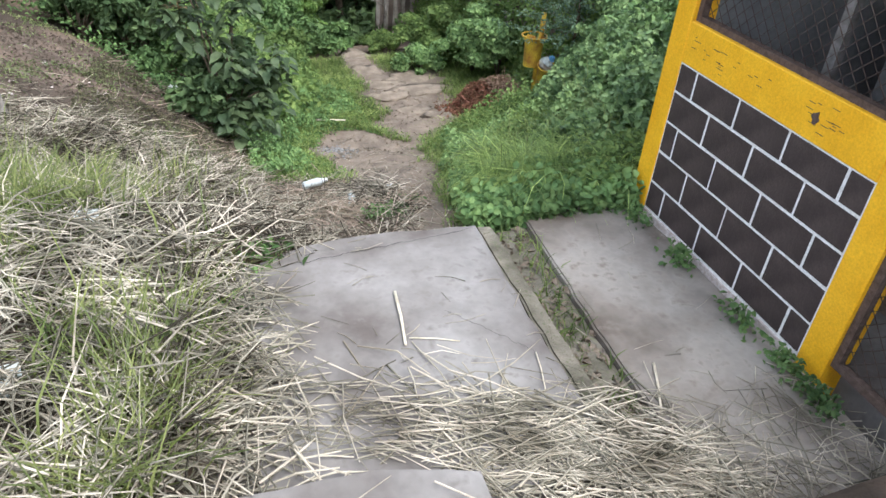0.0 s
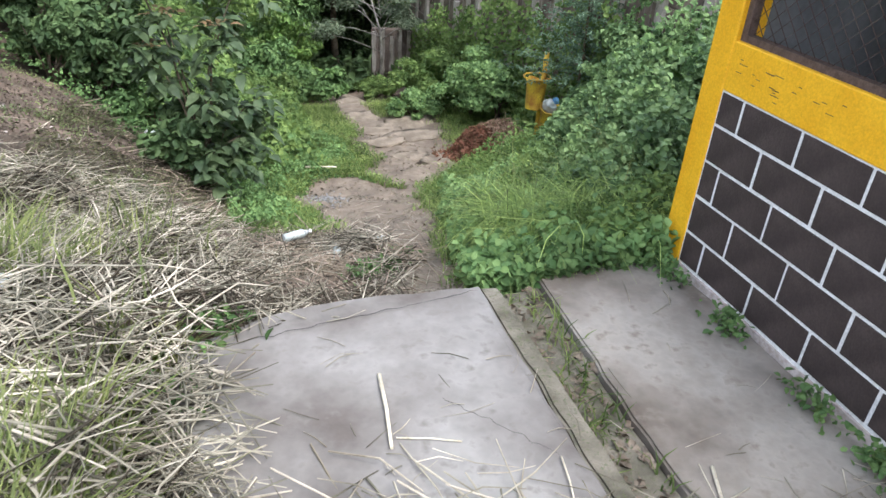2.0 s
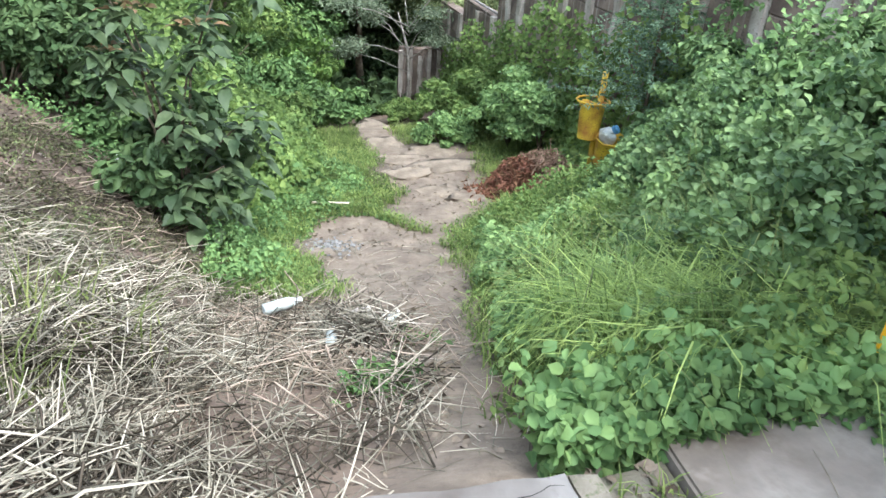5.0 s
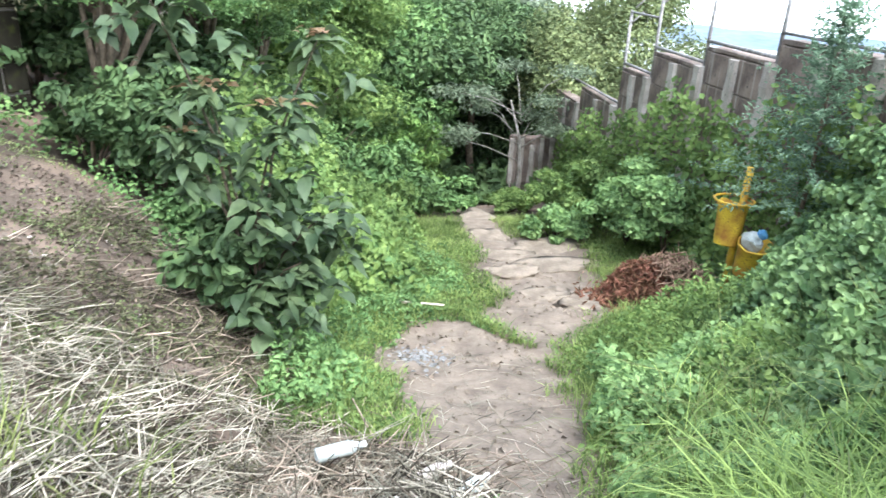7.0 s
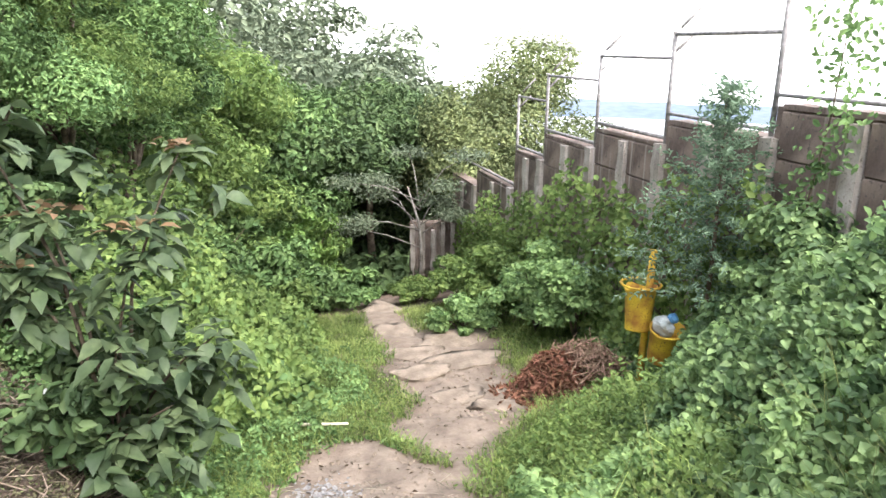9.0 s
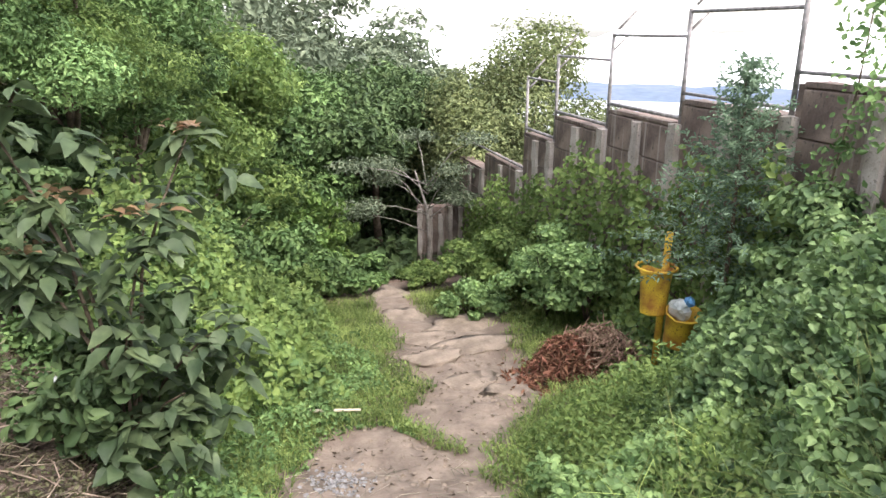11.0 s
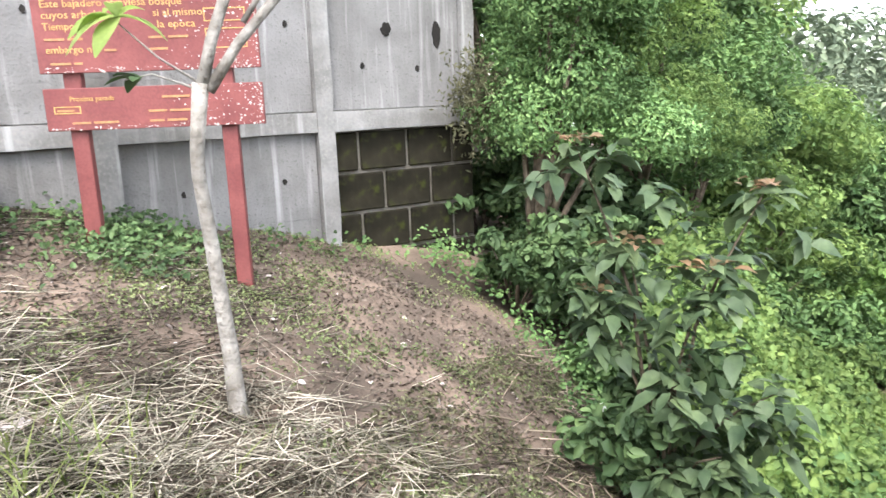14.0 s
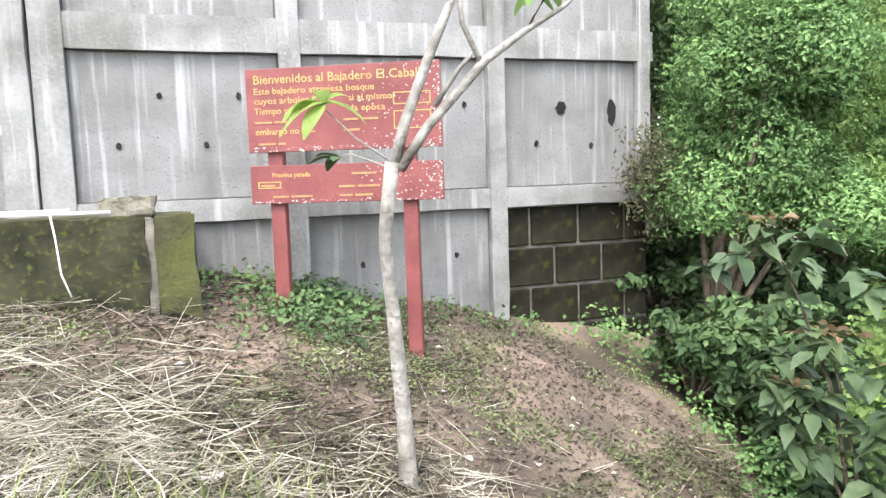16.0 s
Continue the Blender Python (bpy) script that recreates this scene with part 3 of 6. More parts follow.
def text_mesh(text, size):
    cu = bpy.data.curves.new("letter", "FONT")
    cu.body, cu.size, cu.extrude, cu.resolution_u = text, size, 0.0012, 2
    ob = bpy.data.objects.new("letter_curve", cu)
    me = bpy.data.meshes.new_from_object(ob)
    bpy.data.objects.remove(ob)
    return me


def right_end(me):
    return max(v.co.x for v in me.vertices)


def lettering(text, x, z, size, parent, width):
    """A line of raised painted letters on a board, facing the path, each letter a piece."""
    k = width / right_end(text_mesh(text, size))
    for i, ch in enumerate(text):
        if ch == " ":
            continue
        me = text_mesh(ch, size)
        dx = right_end(text_mesh(text[:i + 1], size)) - right_end(me)
        me.transform(Matrix.Translation((x, -0.0475, z)) @ pose(0, 0, 0, 90) @ Matrix.Diagonal((k, 1, 1, 1)) @ Matrix.Translation((dx, 0, 0)))
        me.materials.append(M_LETTER)
        new("letter", me).parent = parent


def bars(spans, z, h, parent, name="faded_writing"):
    bm = bmesh.new()
    for a, b in spans:
        box_bm(a, -0.0492, z, b, -0.0452, z + h, bm=bm)
    return tagged(part(name, bm, M_LETTERF, parent, "illegible faded yellow writing"), kind="stuff")


UB, LB = boards["upper_board"], boards["lower_board"]
L0 = -W / 2 + 0.055
lettering("Bienvenidos al Bajadero El Caballo", L0, 1.955, 0.085, UB, 1.20)
lettering("Este bajadero atraviesa bosque", L0, 1.885, 0.062, UB, 0.84)
lettering("cuyos arboles", L0, 1.82, 0.062, UB, 0.385)
lettering("si al mismo", L0 + 0.66, 1.82, 0.062, UB, 0.30)
lettering("Tiempo su", L0, 1.752, 0.062, UB, 0.26)
lettering("la epoca", L0 + 0.68, 1.752, 0.062, UB, 0.23)
bars([(L0, L0 + 0.12), (L0 + 0.14, L0 + 0.23), (L0 + 0.62, L0 + 0.72), (L0 + 0.74, L0 + 0.86)], 1.69, 0.013, UB)
lettering("embargo no", L0, 1.615, 0.062, UB, 0.31)
bars([(L0 + 0.35, L0 + 0.42), (L0 + 0.62, L0 + 0.73)], 1.62, 0.013, UB)
bars([(L0 + 0.02, L0 + 0.14), (L0 + 0.16, L0 + 0.21)], 1.545, 0.013, UB)


def outline_box(x0, z0, x1, z1, parent, w=0.006):
    bm = bmesh.new()
    for q in ((x0, z0, x1, z0 + w), (x0, z1 - w, x1, z1), (x0, z0 + w, x0 + w, z1 - w), (x1 - w, z0 + w, x1, z1 - w)):
        box_bm(q[0], -0.0492, q[1], q[2], -0.0452, q[3], bm=bm)
    part("painted_box", bm, M_LETTER, parent, "thin yellow outlined box")


outline_box(0.35, 1.78, 0.60, 1.86, UB)
outline_box(0.35, 1.62, 0.60, 1.74, UB)
lettering("Proxima parada", L0 + 0.10, 1.325, 0.045, LB, 0.27)
outline_box(L0 + 0.0, 1.25, L0 + 0.16, 1.295, LB)
bars([(L0 + 0.02, L0 + 0.12)], 1.262, 0.013, LB)
bars([(L0 + 0.10, L0 + 0.21), (L0 + 0.23, L0 + 0.38)], 1.185, 0.013, LB)
bars([(L0 + 0.66, L0 + 0.83)], 1.33, 0.013, LB)
bars([(L0 + 0.57, L0 + 0.68), (L0 + 0.70, L0 + 0.85)], 1.245, 0.013, LB)
bars([(L0 + 0.57, L0 + 0.66), (L0 + 0.68, L0 + 0.80)], 1.185, 0.013, LB)


def chips(n, x0, x1, z0, z1, parent, side=1):
    """Flaked spots, thickest towards one edge."""
    r = np.random.default_rng(n)
    bm = bmesh.new()
    for _ in range(n):
        x = x0 + (x1 - x0) * (1 - r.uniform() ** 2.2 if side > 0 else r.uniform())
        z, s = r.uniform(z0, z1), 0.0025 + 0.007 * r.uniform() ** 2.5
        a = r.uniform(0, 6.28)
        vs = [bm.verts.new((x + s * r.uniform(0.6, 1.3) * math.cos(a + k * 1.2566), -0.0462, z + 0.8 * s * r.uniform(0.6, 1.3) * math.sin(a + k * 1.2566))) for k in range(5)]
        f = bm.faces.new(vs)
    out = bmesh.ops.extrude_face_region(bm, geom=list(bm.faces))
    bmesh.ops.translate(bm, verts=[v for v in out["geom"] if isinstance(v, bmesh.types.BMVert)], vec=(0, -0.0016, 0))
    tagged(part("flaked_paint", bm, M_CHIP, parent, "pale spots where the paint has flaked"), kind="stuff")


chips(190, 0.1, W / 2 - 0.01, 1.5, 2.05, UB)
chips(110, -W / 2 + 0.01, W / 2 - 0.01, 1.498, 1.53, UB, -1)
chips(150, 0.1, W / 2 - 0.01, 1.15, 1.40, LB)
chips(70, -W / 2 + 0.01, W / 2 - 0.01, 1.148, 1.17, LB, -1)

sign.scale = (1.13, 1.13, 1.13)

# ---- concrete building wall behind the sign ----
A, B = Vector((-5.13, 6.2, 0)), Vector((-2.29, 10.8, 0))
WL = (B - A).length
WYAW = math.degrees(math.atan2(B.y - A.y, B.x - A.x))
wall_m = pose(A.x, A.y, 0, 0, 0, WYAW)
wall = new("wall_north")
wall.matrix_world = wall_m
tagged(wall, "grey rendered concrete block wall with beams and columns", "wall", kind="structure")
# local: x along the wall, -y towards the path
Z_B1, Z_B2, Z_B3, Z_B4 = 0.98, 1.17, 2.37, 2.66
COLS = [(0.0, 0.24), (1.83, 0.19), (3.72, 0.17), (WL - 0.09, 0.14)]
part("panel_back", box_bm(0.0, 0.085, -1.4, WL, 0.3, 4.3), M_MORTARG, wall)
for za, zb in ((Z_B1, Z_B2), (Z_B3, Z_B4)):
    part("beam", rough_bm(-0.1, -0.03, za, WL + 0.02, 0.10, zb, wear=0.011), M_BEAM, wall, "pale stained concrete beam")
for cx, w in COLS:
    part("column", rough_bm(cx - w / 2, -0.042, -1.4 if cx < 4 else Z_B1, cx + w / 2, 0.11, 4.3, wear=0.009), M_BEAM, wall, "pale concrete column")
part("corner_pier", rough_bm(-0.36, -0.08, -0.6, -0.125, 0.4, 4.3, wear=0.03), M_BEAM, wall, "rough concrete corner pier")
part("return_wall", box_bm(-3.6, 0.42, -0.4, -0.2, 0.6, 1.75), M_WALLGREY, wall, "grey wall beyond the pier")
part("end_return", box_bm(WL - 0.2, 0.3, -1.6, WL, 4.0, 4.3), M_WALLGREY, wall)
part("back", box_bm(-0.5, 3.8, -1.6, WL - 0.2, 4.0, 4.3), M_WALLGREY, wall)
part("flat_roof", box_bm(-0.6, -0.05, 4.3, WL + 0.05, 4.05, 4.42), M_BEAM, wall)
HOLES = [(0.78, 2.02), (1.40, 2.02), (0.45, 1.62), (1.12, 1.62), (2.05, 1.60), (3.42, 1.95), (4.42, 1.92), (4.98, 1.88), (4.15, 1.58), (4.75, 1.55), (3.3, 0.55), (2.4, 0.52)]
for hx, hz_ in HOLES:
    s_ = 0.021 if hx < 4.3 or hz_ < 1.7 else 0.05
    tall_ = 2.4 if hx > 4.9 else 1.35
    hb = bmesh.new()
    ring = [(hx + s_ * math.cos(k * 0.4488) * (1 + 0.5 * noise.noise((hx * 9, k * 0.8, 1))), hz_ + tall_ * s_ * math.sin(k * 0.4488) * (1 + 0.5 * noise.noise((hx * 9, k * 0.8, 7)))) for k in range(14)]
    hb.faces.new([hb.verts.new((x, 0.0405, z)) for x, z in ring])
    out_ = bmesh.ops.extrude_face_region(hb, geom=list(hb.faces))
    bmesh.ops.translate(hb, verts=[v for v in out_["geom"] if isinstance(v, bmesh.types.BMVert)], vec=(0, -0.012, 0))
    # flat dark patch: the hole's depth and inner shade are only coloured
    part("putlog_hole", hb, M_HOLEDARK, wall, "ragged dark patch painted as a hole in the wall")

# low mossy wall in front
low = empty("low_wall", (-3.93, 6.30, 0.3), "low moss-covered stone wall with a ledge", "wall", turn=65)
part("face", rough_bm(0.012, 0.0, -0.5, 0.30, 0.30, 0.80, wear=0.035), M_MOSSG, low, "green moss on dark stone")
part("face", rough_bm(-1.35, 0.0, -0.5, -0.022, 0.30, 0.80, wear=0.035), M_MOSSL, low, "dark damp stone")
part("face", box_bm(-4.2, 0.25, -0.5, -1.38, 0.5, 0.82, 0.03), M_MOSSL, low, "dark stone")
part("joint", rough_bm(-0.045, 0.012, -0.5, 0.03, 0.29, 0.785, wear=0.02, step=0.05), M_MORTARD, low, "pale mortar joint")
part("ledge", box_bm(-1.4, 0.3, -0.5, 0.32, 1.6, 0.78, 0.03), M_MOSSL, low, "ledge with leaf litter")
pipe = empty("water_pipe", (-4.15, 5.75, 1.10), "white plastic pipe lying on the low wall", "pipe", turn=62)
part("tube", tube_bm([(-0.45, -0.05, 0.04), (0.35, -0.05, 0.03)], 0.012, 8), M_PVC, pipe)
part("tube", tube_bm([(-0.45, 0.05, 0.05), (0.1, 0.04, 0.05)], 0.012, 8), M_PVC, pipe)
part("hose", tube_bm([(0.0, -0.10, 0.03), (0.02, -0.13, -0.1), (0.04, -0.14, -0.35), (0.09, -0.16, -0.5)], 0.006, 6), M_PVC, pipe)
crate = empty("concrete_block", (-4.15, 6.25, 1.09), "grey concrete lump on the low wall", "block", turn=60)
part("lump", rough_bm(-0.18, -0.1, -0.02, 0.2, 0.1, 0.14, wear=0.05, step=0.04), M_GUTTER, crate)

# ---- retaining wall with pipe fence ----
retain = new("wall_east")
tagged(retain, "stepped dark weathered block retaining wall with pillars", "wall", kind="structure")
RX = 5.3
BAYS = [(3.9, 5.4, 1.15), (5.4, 7.1, 1.0), (7.1, 8.9, 0.90), (8.9, 10.57, 0.61), (10.57, 12.2, 0.35), (12.2, 13.85, 0.08), (13.85, 15.1, -0.32), (15.1, 17.2, -1.0), (17.2, 19.0, -1.35)]
for ya, yb, z in BAYS:
    part("core", box_bm(RX + 0.09, ya, z - 3.6, RX + 0.28, yb, z - 0.03), M_RETAIN, retain)
    part("pillar", rough_bm(RX - 0.02, ya - 0.1, z - 3.4, RX + 0.3, ya + 0.09, z + 0.01, wear=0.035), M_PILLAR, retain, "pale weathered pillar")
    part("pillar", rough_bm(RX, (ya + yb) / 2 - 0.11, z - 3.4, RX + 0.3, (ya + yb) / 2 + 0.06, z - 0.07, wear=0.03), M_PILLAR, retain, "pale weathered pillar")
    part("coping", rough_bm(RX + 0.05, ya + 0.09, z - 0.05, RX + 0.3, yb - 0.1, z, wear=0.02), M_RETAIN, retain)
stub = empty("broken_wall", (4.75, 18.3, -4.4), "broken ribbed end of a pale block wall", "wall", turn=-8)
part("slab", rough_bm(-0.5, -0.1, -0.2, 0.55, 0.2, 2.1, wear=0.08), M_RETAIN, stub)
for i in range(5):
    part("rib", rough_bm(-0.5 + 0.22 * i, -0.16, -0.2, -0.38 + 0.22 * i, -0.08, 2.04 + 0.1 * math.sin(i * 2.3), wear=0.04), M_PILLAR, stub, "pale rib")

fence = empty("pipe_fence", (RX + 0.1, 8.95, 0.6), "rusted grey pipe fence frame without its wire", "fence")
FX = RX + 0.1


def fpart(name, a, b, r):
    ob = part(name, tube_bm([a, b], r, 7), M_STEEL, fence)
    ob.matrix_parent_inverse = Matrix.Translation((-(RX + 0.1), -8.95, -0.6))


for (y, zlow, ztop), up in zip([(8.95, 0.60, 1.52), (10.57, 0.34, 1.47), (12.2, 0.07, 1.23), (13.85, -0.33, 0.93), (15.05, -1.0, 0.55)], (0.42, 0.03, 0.03, 0.03, 0.03)):
    fpart("post", (FX, y, zlow - 0.1), (FX, y, ztop + up), 0.024)
    fpart("arm", (FX, y, ztop + up - 0.22), (FX + 0.2, y - 0.02, ztop + up - 0.02), 0.014)
    fpart("arm", (FX + 0.06, y, ztop + up + 0.04), (FX + 0.27, y - 0.02, ztop + up + 0.26), 0.014)
for ya, yb, z in [(8.95, 10.57, 1.47), (10.57, 12.2, 1.23), (12.2, 13.85, 0.93), (13.85, 15.05, 0.55), (7.2, 8.95, 0.96), (8.95, 10.57, 0.66), (10.57, 12.2, 0.40), (12.2, 13.85, 0.13), (13.85, 15.05, -0.27), (15.05, 19.0, -0.95)]:
    fpart("rail", (FX, ya, z), (FX, yb, z), 0.018 if z > 0.5 else 0.024)
fpart("rail", (FX, 3.9, 1.1), (FX, 7.2, 1.02), 0.024)

# ---- distance: lake and crater rim ----
lake_n = 64
lake = raw("water", [(2400 * math.cos(2 * math.pi * i / lake_n) + 300, 2400 * math.sin(2 * math.pi * i / lake_n) + 900, -128.0) for i in range(lake_n)], [list(range(lake_n))], M_WATER)
tagged(lake, "pale hazy lake far below", "water", kind="structure")


def ridge(radius, depth, z0, h, a0, a1, material, seed):
    n, m = 160, 8
    vs, fs = [], []
    for i in range(n + 1):
        a = a0 + (a1 - a0) * i / n
        top = h * (0.75 + 0.25 * noise.noise((a * 6, seed, 0)) + 0.12 * noise.noise((a * 21, seed, 3)))
        for j in range(m + 1):
            r = radius + depth * j / m
            vs.append((r * math.sin(a), r * math.cos(a), z0 + top * math.sin(0.5 * math.pi * j / m) + 4 * noise.noise((a * 30, j, seed))))
    for i in range(n):
        for j in range(m):
            k = i * (m + 1) + j
            fs.append((k, k + m + 1, k + m + 2, k + 1))
    return raw("backdrop", vs, fs, material, smooth=True)


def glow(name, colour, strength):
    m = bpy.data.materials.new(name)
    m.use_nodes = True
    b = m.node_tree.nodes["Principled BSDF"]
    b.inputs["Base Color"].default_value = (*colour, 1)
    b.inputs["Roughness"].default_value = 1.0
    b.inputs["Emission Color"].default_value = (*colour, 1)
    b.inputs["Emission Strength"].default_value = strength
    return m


# added glowing backdrop: bright haze painted as emission to cover the dark sky edge
tagged(ridge(2300, 100, -130, 190, -0.9, 2.2, glow("glowing white haze", (0.9, 0.92, 0.93), 0.28), 5), "glowing white haze backdrop above the far lake shore", "haze", kind="structure")
tagged(ridge(1475, 250, -130, 26, -0.6, 1.9, M_HAZE, 1), "crater rim across the lake, distance haze painted in blue", "hills", kind="structure")

# ---- trees and plants ----
def ground_at(x, y):
    return float(height(x, y))


def tree(at, trunk, crown, n, size, leaf, bark, label, limbs=(), name="tree", inner=0.55, aspect=0.55, low=-1.0, category="tree", sides=9):
    """trunk: [(dx, dy, dz, r)]; limbs the same; crown: clumps (dx, dy, dz, rx, ry, rz), all from the tree's foot."""
    t = empty(name, at, label, category)
    part("trunk", tube_bm([p[:3] for p in trunk], [p[3] for p in trunk], sides), bark, t)
    if limbs:
        for limb in limbs:
            part("limb", tube_bm([p[:3] for p in limb], [p[3] for p in limb], 6), bark, t)
    c, nn = crown_points(n, crown, inner, low)
    leaf_mesh("crown", c, nn + [0, 0, 0.45], size, leaf, t, aspect=aspect, jitter=0.5)
    return t


def sprays(rs, count, centre, radii, small, flat=0.55, low=-0.7):
    """Many small overlapping leaf sprays over an uneven crown, some inside it."""
    out = []
    while len(out) < count:
        d = unit(rs.normal(0, 1, 3))
        if d[2] < low:
            continue
        f = rs.uniform(0.68, 1.03) * (1 + 0.22 * math.sin(3.1 * d[0] + centre[0] * 2.7) * math.sin(3.7 * d[1] + centre[1]) + 0.14 * math.sin(7 * d[2] + 5 * d[0]))
        k = small * rs.uniform(0.55, 1.35)
        out.append((centre[0] + d[0] * f * radii[0], centre[1] + d[1] * f * radii[1], centre[2] + d[2] * f * radii[2], k * rs.uniform(0.8, 1.4), k * rs.uniform(0.8, 1.4), k * flat * rs.uniform(0.7, 1.2)))
    return out


def broad_tree(x, y, h, r, n, size, leaf, label, bark=M_BARK, clear=0.35, seed=0, k=10, aspect=0.5, count=60, lean=(0.0, 0.0)):
    """A tree of uneven leaf sprays on forking limbs."""
    rs = np.random.default_rng(seed + 11)
    z = ground_at(x, y) - 0.1
    top = h * clear
    w = 0.02 * h
    trunk = [(0, 0, 0, w * 1.25), (0.03 * h * rs.normal(), 0.03 * h * rs.normal(), top * 0.5, w), (0.05 * h * rs.normal(), 0.05 * h * rs.normal(), top, w * 0.8)]
    mid, half = (h + top) / 2, (h - top) / 2
    small = 0.36 * (r * r * half) ** (1 / 3)
    clumps = sprays(rs, count, (*lean, mid), (r * 0.9, r * 0.9, half * 0.92), small, 0.7)
    e, limbs = trunk[-1], []
    for i in range(k):
        c = clumps[i * count // k]
        limbs.append([(e[0], e[1], e[2] - 0.04 * h, e[3] * 0.6), ((e[0] + c[0]) / 2, (e[1] + c[1]) / 2, (e[2] + c[2]) / 2 - 0.03 * h, e[3] * 0.4), (c[0], c[1], c[2], e[3] * 0.12)])
    return tree((x, y, z), trunk, clumps, n, size, leaf, bark, label, limbs, inner=0.6, aspect=aspect)


# wooded slope: x, y, height, spread, leaves, leaf size, leaf, label, clear trunk
FOREST = [
    (-1.82, 10.55, 4.8, 0.85, 30000, 0.06, M_LEAFM, "leafy green tree against the end of the wall", 0.13),
    (-1.0, 12.0, 4.3, 1.0, 22000, 0.062, M_LEAFL, "leafy green tree beside the wall end", 0.42),
    (-0.8, 14.2, 4.2, 1.4, 14000, 0.10, M_LEAF, "leafy green tree on the overgrown slope", 0.38),
    (-2.4, 13.8, 7.0, 2.6, 10000, 0.17, M_LEAFD, "tall dark green tree behind the wall", 0.3),
    (-0.2, 17.0, 4.6, 1.7, 12000, 0.14, M_LEAFL, "light green tree on the overgrown slope", 0.2),
    (-2.6, 17.5, 6.6, 2.6, 9000, 0.18, M_LEAF, "green tree high on the slope", 0.25),
    (0.9, 20.5, 5.4, 2.3, 10000, 0.17, M_LEAF, "green tree above the hollow", 0.2),
    (-3.2, 22.5, 8.6, 3.4, 8000, 0.24, M_LEAFL, "tall light green tree on the ridge", 0.25),
    (0.2, 27, 8.8, 3.6, 9000, 0.28, M_LEAFG, "tall grey green tree in the distance", 0.25),
    (4.4, 33, 9.2, 3.4, 9000, 0.32, M_LEAFG, "distant grey green tree in the valley", 0.3),
    (-3.0, 34, 14.0, 5.2, 8000, 0.36, M_LEAFG, "distant tall tree on the ridge", 0.25),
    (8.6, 42, 9.4, 3.6, 9000, 0.38, M_LEAFG, "distant grey green tree in the valley", 0.25),
    # trees added to enclose the hollow; their dark leaf colour stands for its shade
    (2.6, 25.5, 5.4, 2.8, 9000, 0.2, M_LEAFD, "dense tree closing the hollow, dark leaves standing for its shade", 0.02),
    (4.9, 26.5, 5.6, 2.8, 9000, 0.2, M_LEAFD, "dense tree closing the hollow, dark leaves standing for its shade", 0.02),
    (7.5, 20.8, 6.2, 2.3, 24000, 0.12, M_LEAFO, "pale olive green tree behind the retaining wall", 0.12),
    (6.6, 25.0, 5.0, 2.8, 9000, 0.2, M_LEAFD, "dense tree closing the hollow, dark leaves standing for its shade", 0.02),
    (8.6, 28.5, 6.0, 3.4, 8000, 0.26, M_LEAFD, "dense tree closing the hollow, dark leaves standing for its shade", 0.02),
    (4.0, 29.5, 6.5, 3.4, 8000, 0.26, M_LEAFD, "dense tree closing the hollow, dark leaves standing for its shade", 0.02),
    (2.0, 41, 13.4, 5.2, 9000, 0.36, M_LEAFG, "distant hazy tree on the ridge", 0.2),
    (6.4, 46, 12.6, 5.0, 8000, 0.38, M_LEAFG, "distant hazy tree on the ridge", 0.2),
    (-7.5, 25, 12, 5, 7000, 0.36, M_LEAFD, "tall dark tree on the ridge", 0.25),
    (-10, 34, 16, 6, 6000, 0.42, M_LEAFG, "distant tall tree on the ridge", 0.25),
    (-6.0, 17.5, 9, 3.4, 7000, 0.24, M_LEAF, "tall green tree behind the building", 0.3),
]
for i, (x, y, h, r, n, size, leaf, label, clear) in enumerate(FOREST):
    if y < 24:
        n, size = int(n * 1.5), size * 0.82
    broad_tree(x, y, h, r, n, size, leaf, label, M_BARK, clear, seed=i, count=36 if y < 15 else 32, lean=(0.66, 0.4) if i == 0 else (0.0, 0.0))

# canopy over the hollow: shuts out sky light and carries shade in dark leaves
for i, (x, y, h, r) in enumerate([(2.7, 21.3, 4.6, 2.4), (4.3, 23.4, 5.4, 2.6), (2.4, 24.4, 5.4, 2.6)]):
    broad_tree(x, y, h, r, 15000, 0.15, M_LEAFD, "spreading tree over the hollow, dark leaves standing for its shade", clear=0.58, seed=50 + i, count=50)

# bare grey tree beside the broken wall
bt = empty("tree", (4.3, 17.6, ground_at(4.3, 17.6)), "sparse pale-branched tree with thin grey foliage", "tree")
part("trunk", tube_bm([(0, 0, 0, ), (0.05, 0, 0.8), (0.0, 0, 1.5), (-0.25, 0, 2.3)], [0.045, 0.036, 0.03, 0.015], 7), M_BARK_W, bt)
bb = bmesh.new()
rs = np.random.default_rng(5)
ends = []
for i in range(12):
    a = rs.uniform(-math.pi, math.pi)
    z0 = rs.uniform(1.0, 2.0)
    e = (math.cos(a) * rs.uniform(0.6, 1.5) - 0.4, math.sin(a) * 0.9, z0 + rs.uniform(0.3, 1.1))
    tube_bm([(0.0, 0, z0), (e[0] * 0.5, e[1] * 0.5, z0 + (e[2] - z0) * 0.7), e], [0.014, 0.009, 0.004], 5, bb)
    ends.append((*e, 0.5, 0.5, 0.16))
part("branchwork", bb, M_BARK_W, bt, "pale bare branches")
c, nn = crown_points(3500, ends, 0.2)
leaf_mesh("crown", c, nn + [0, 0, 1], 0.09, M_LEAFG, bt, aspect=0.35)


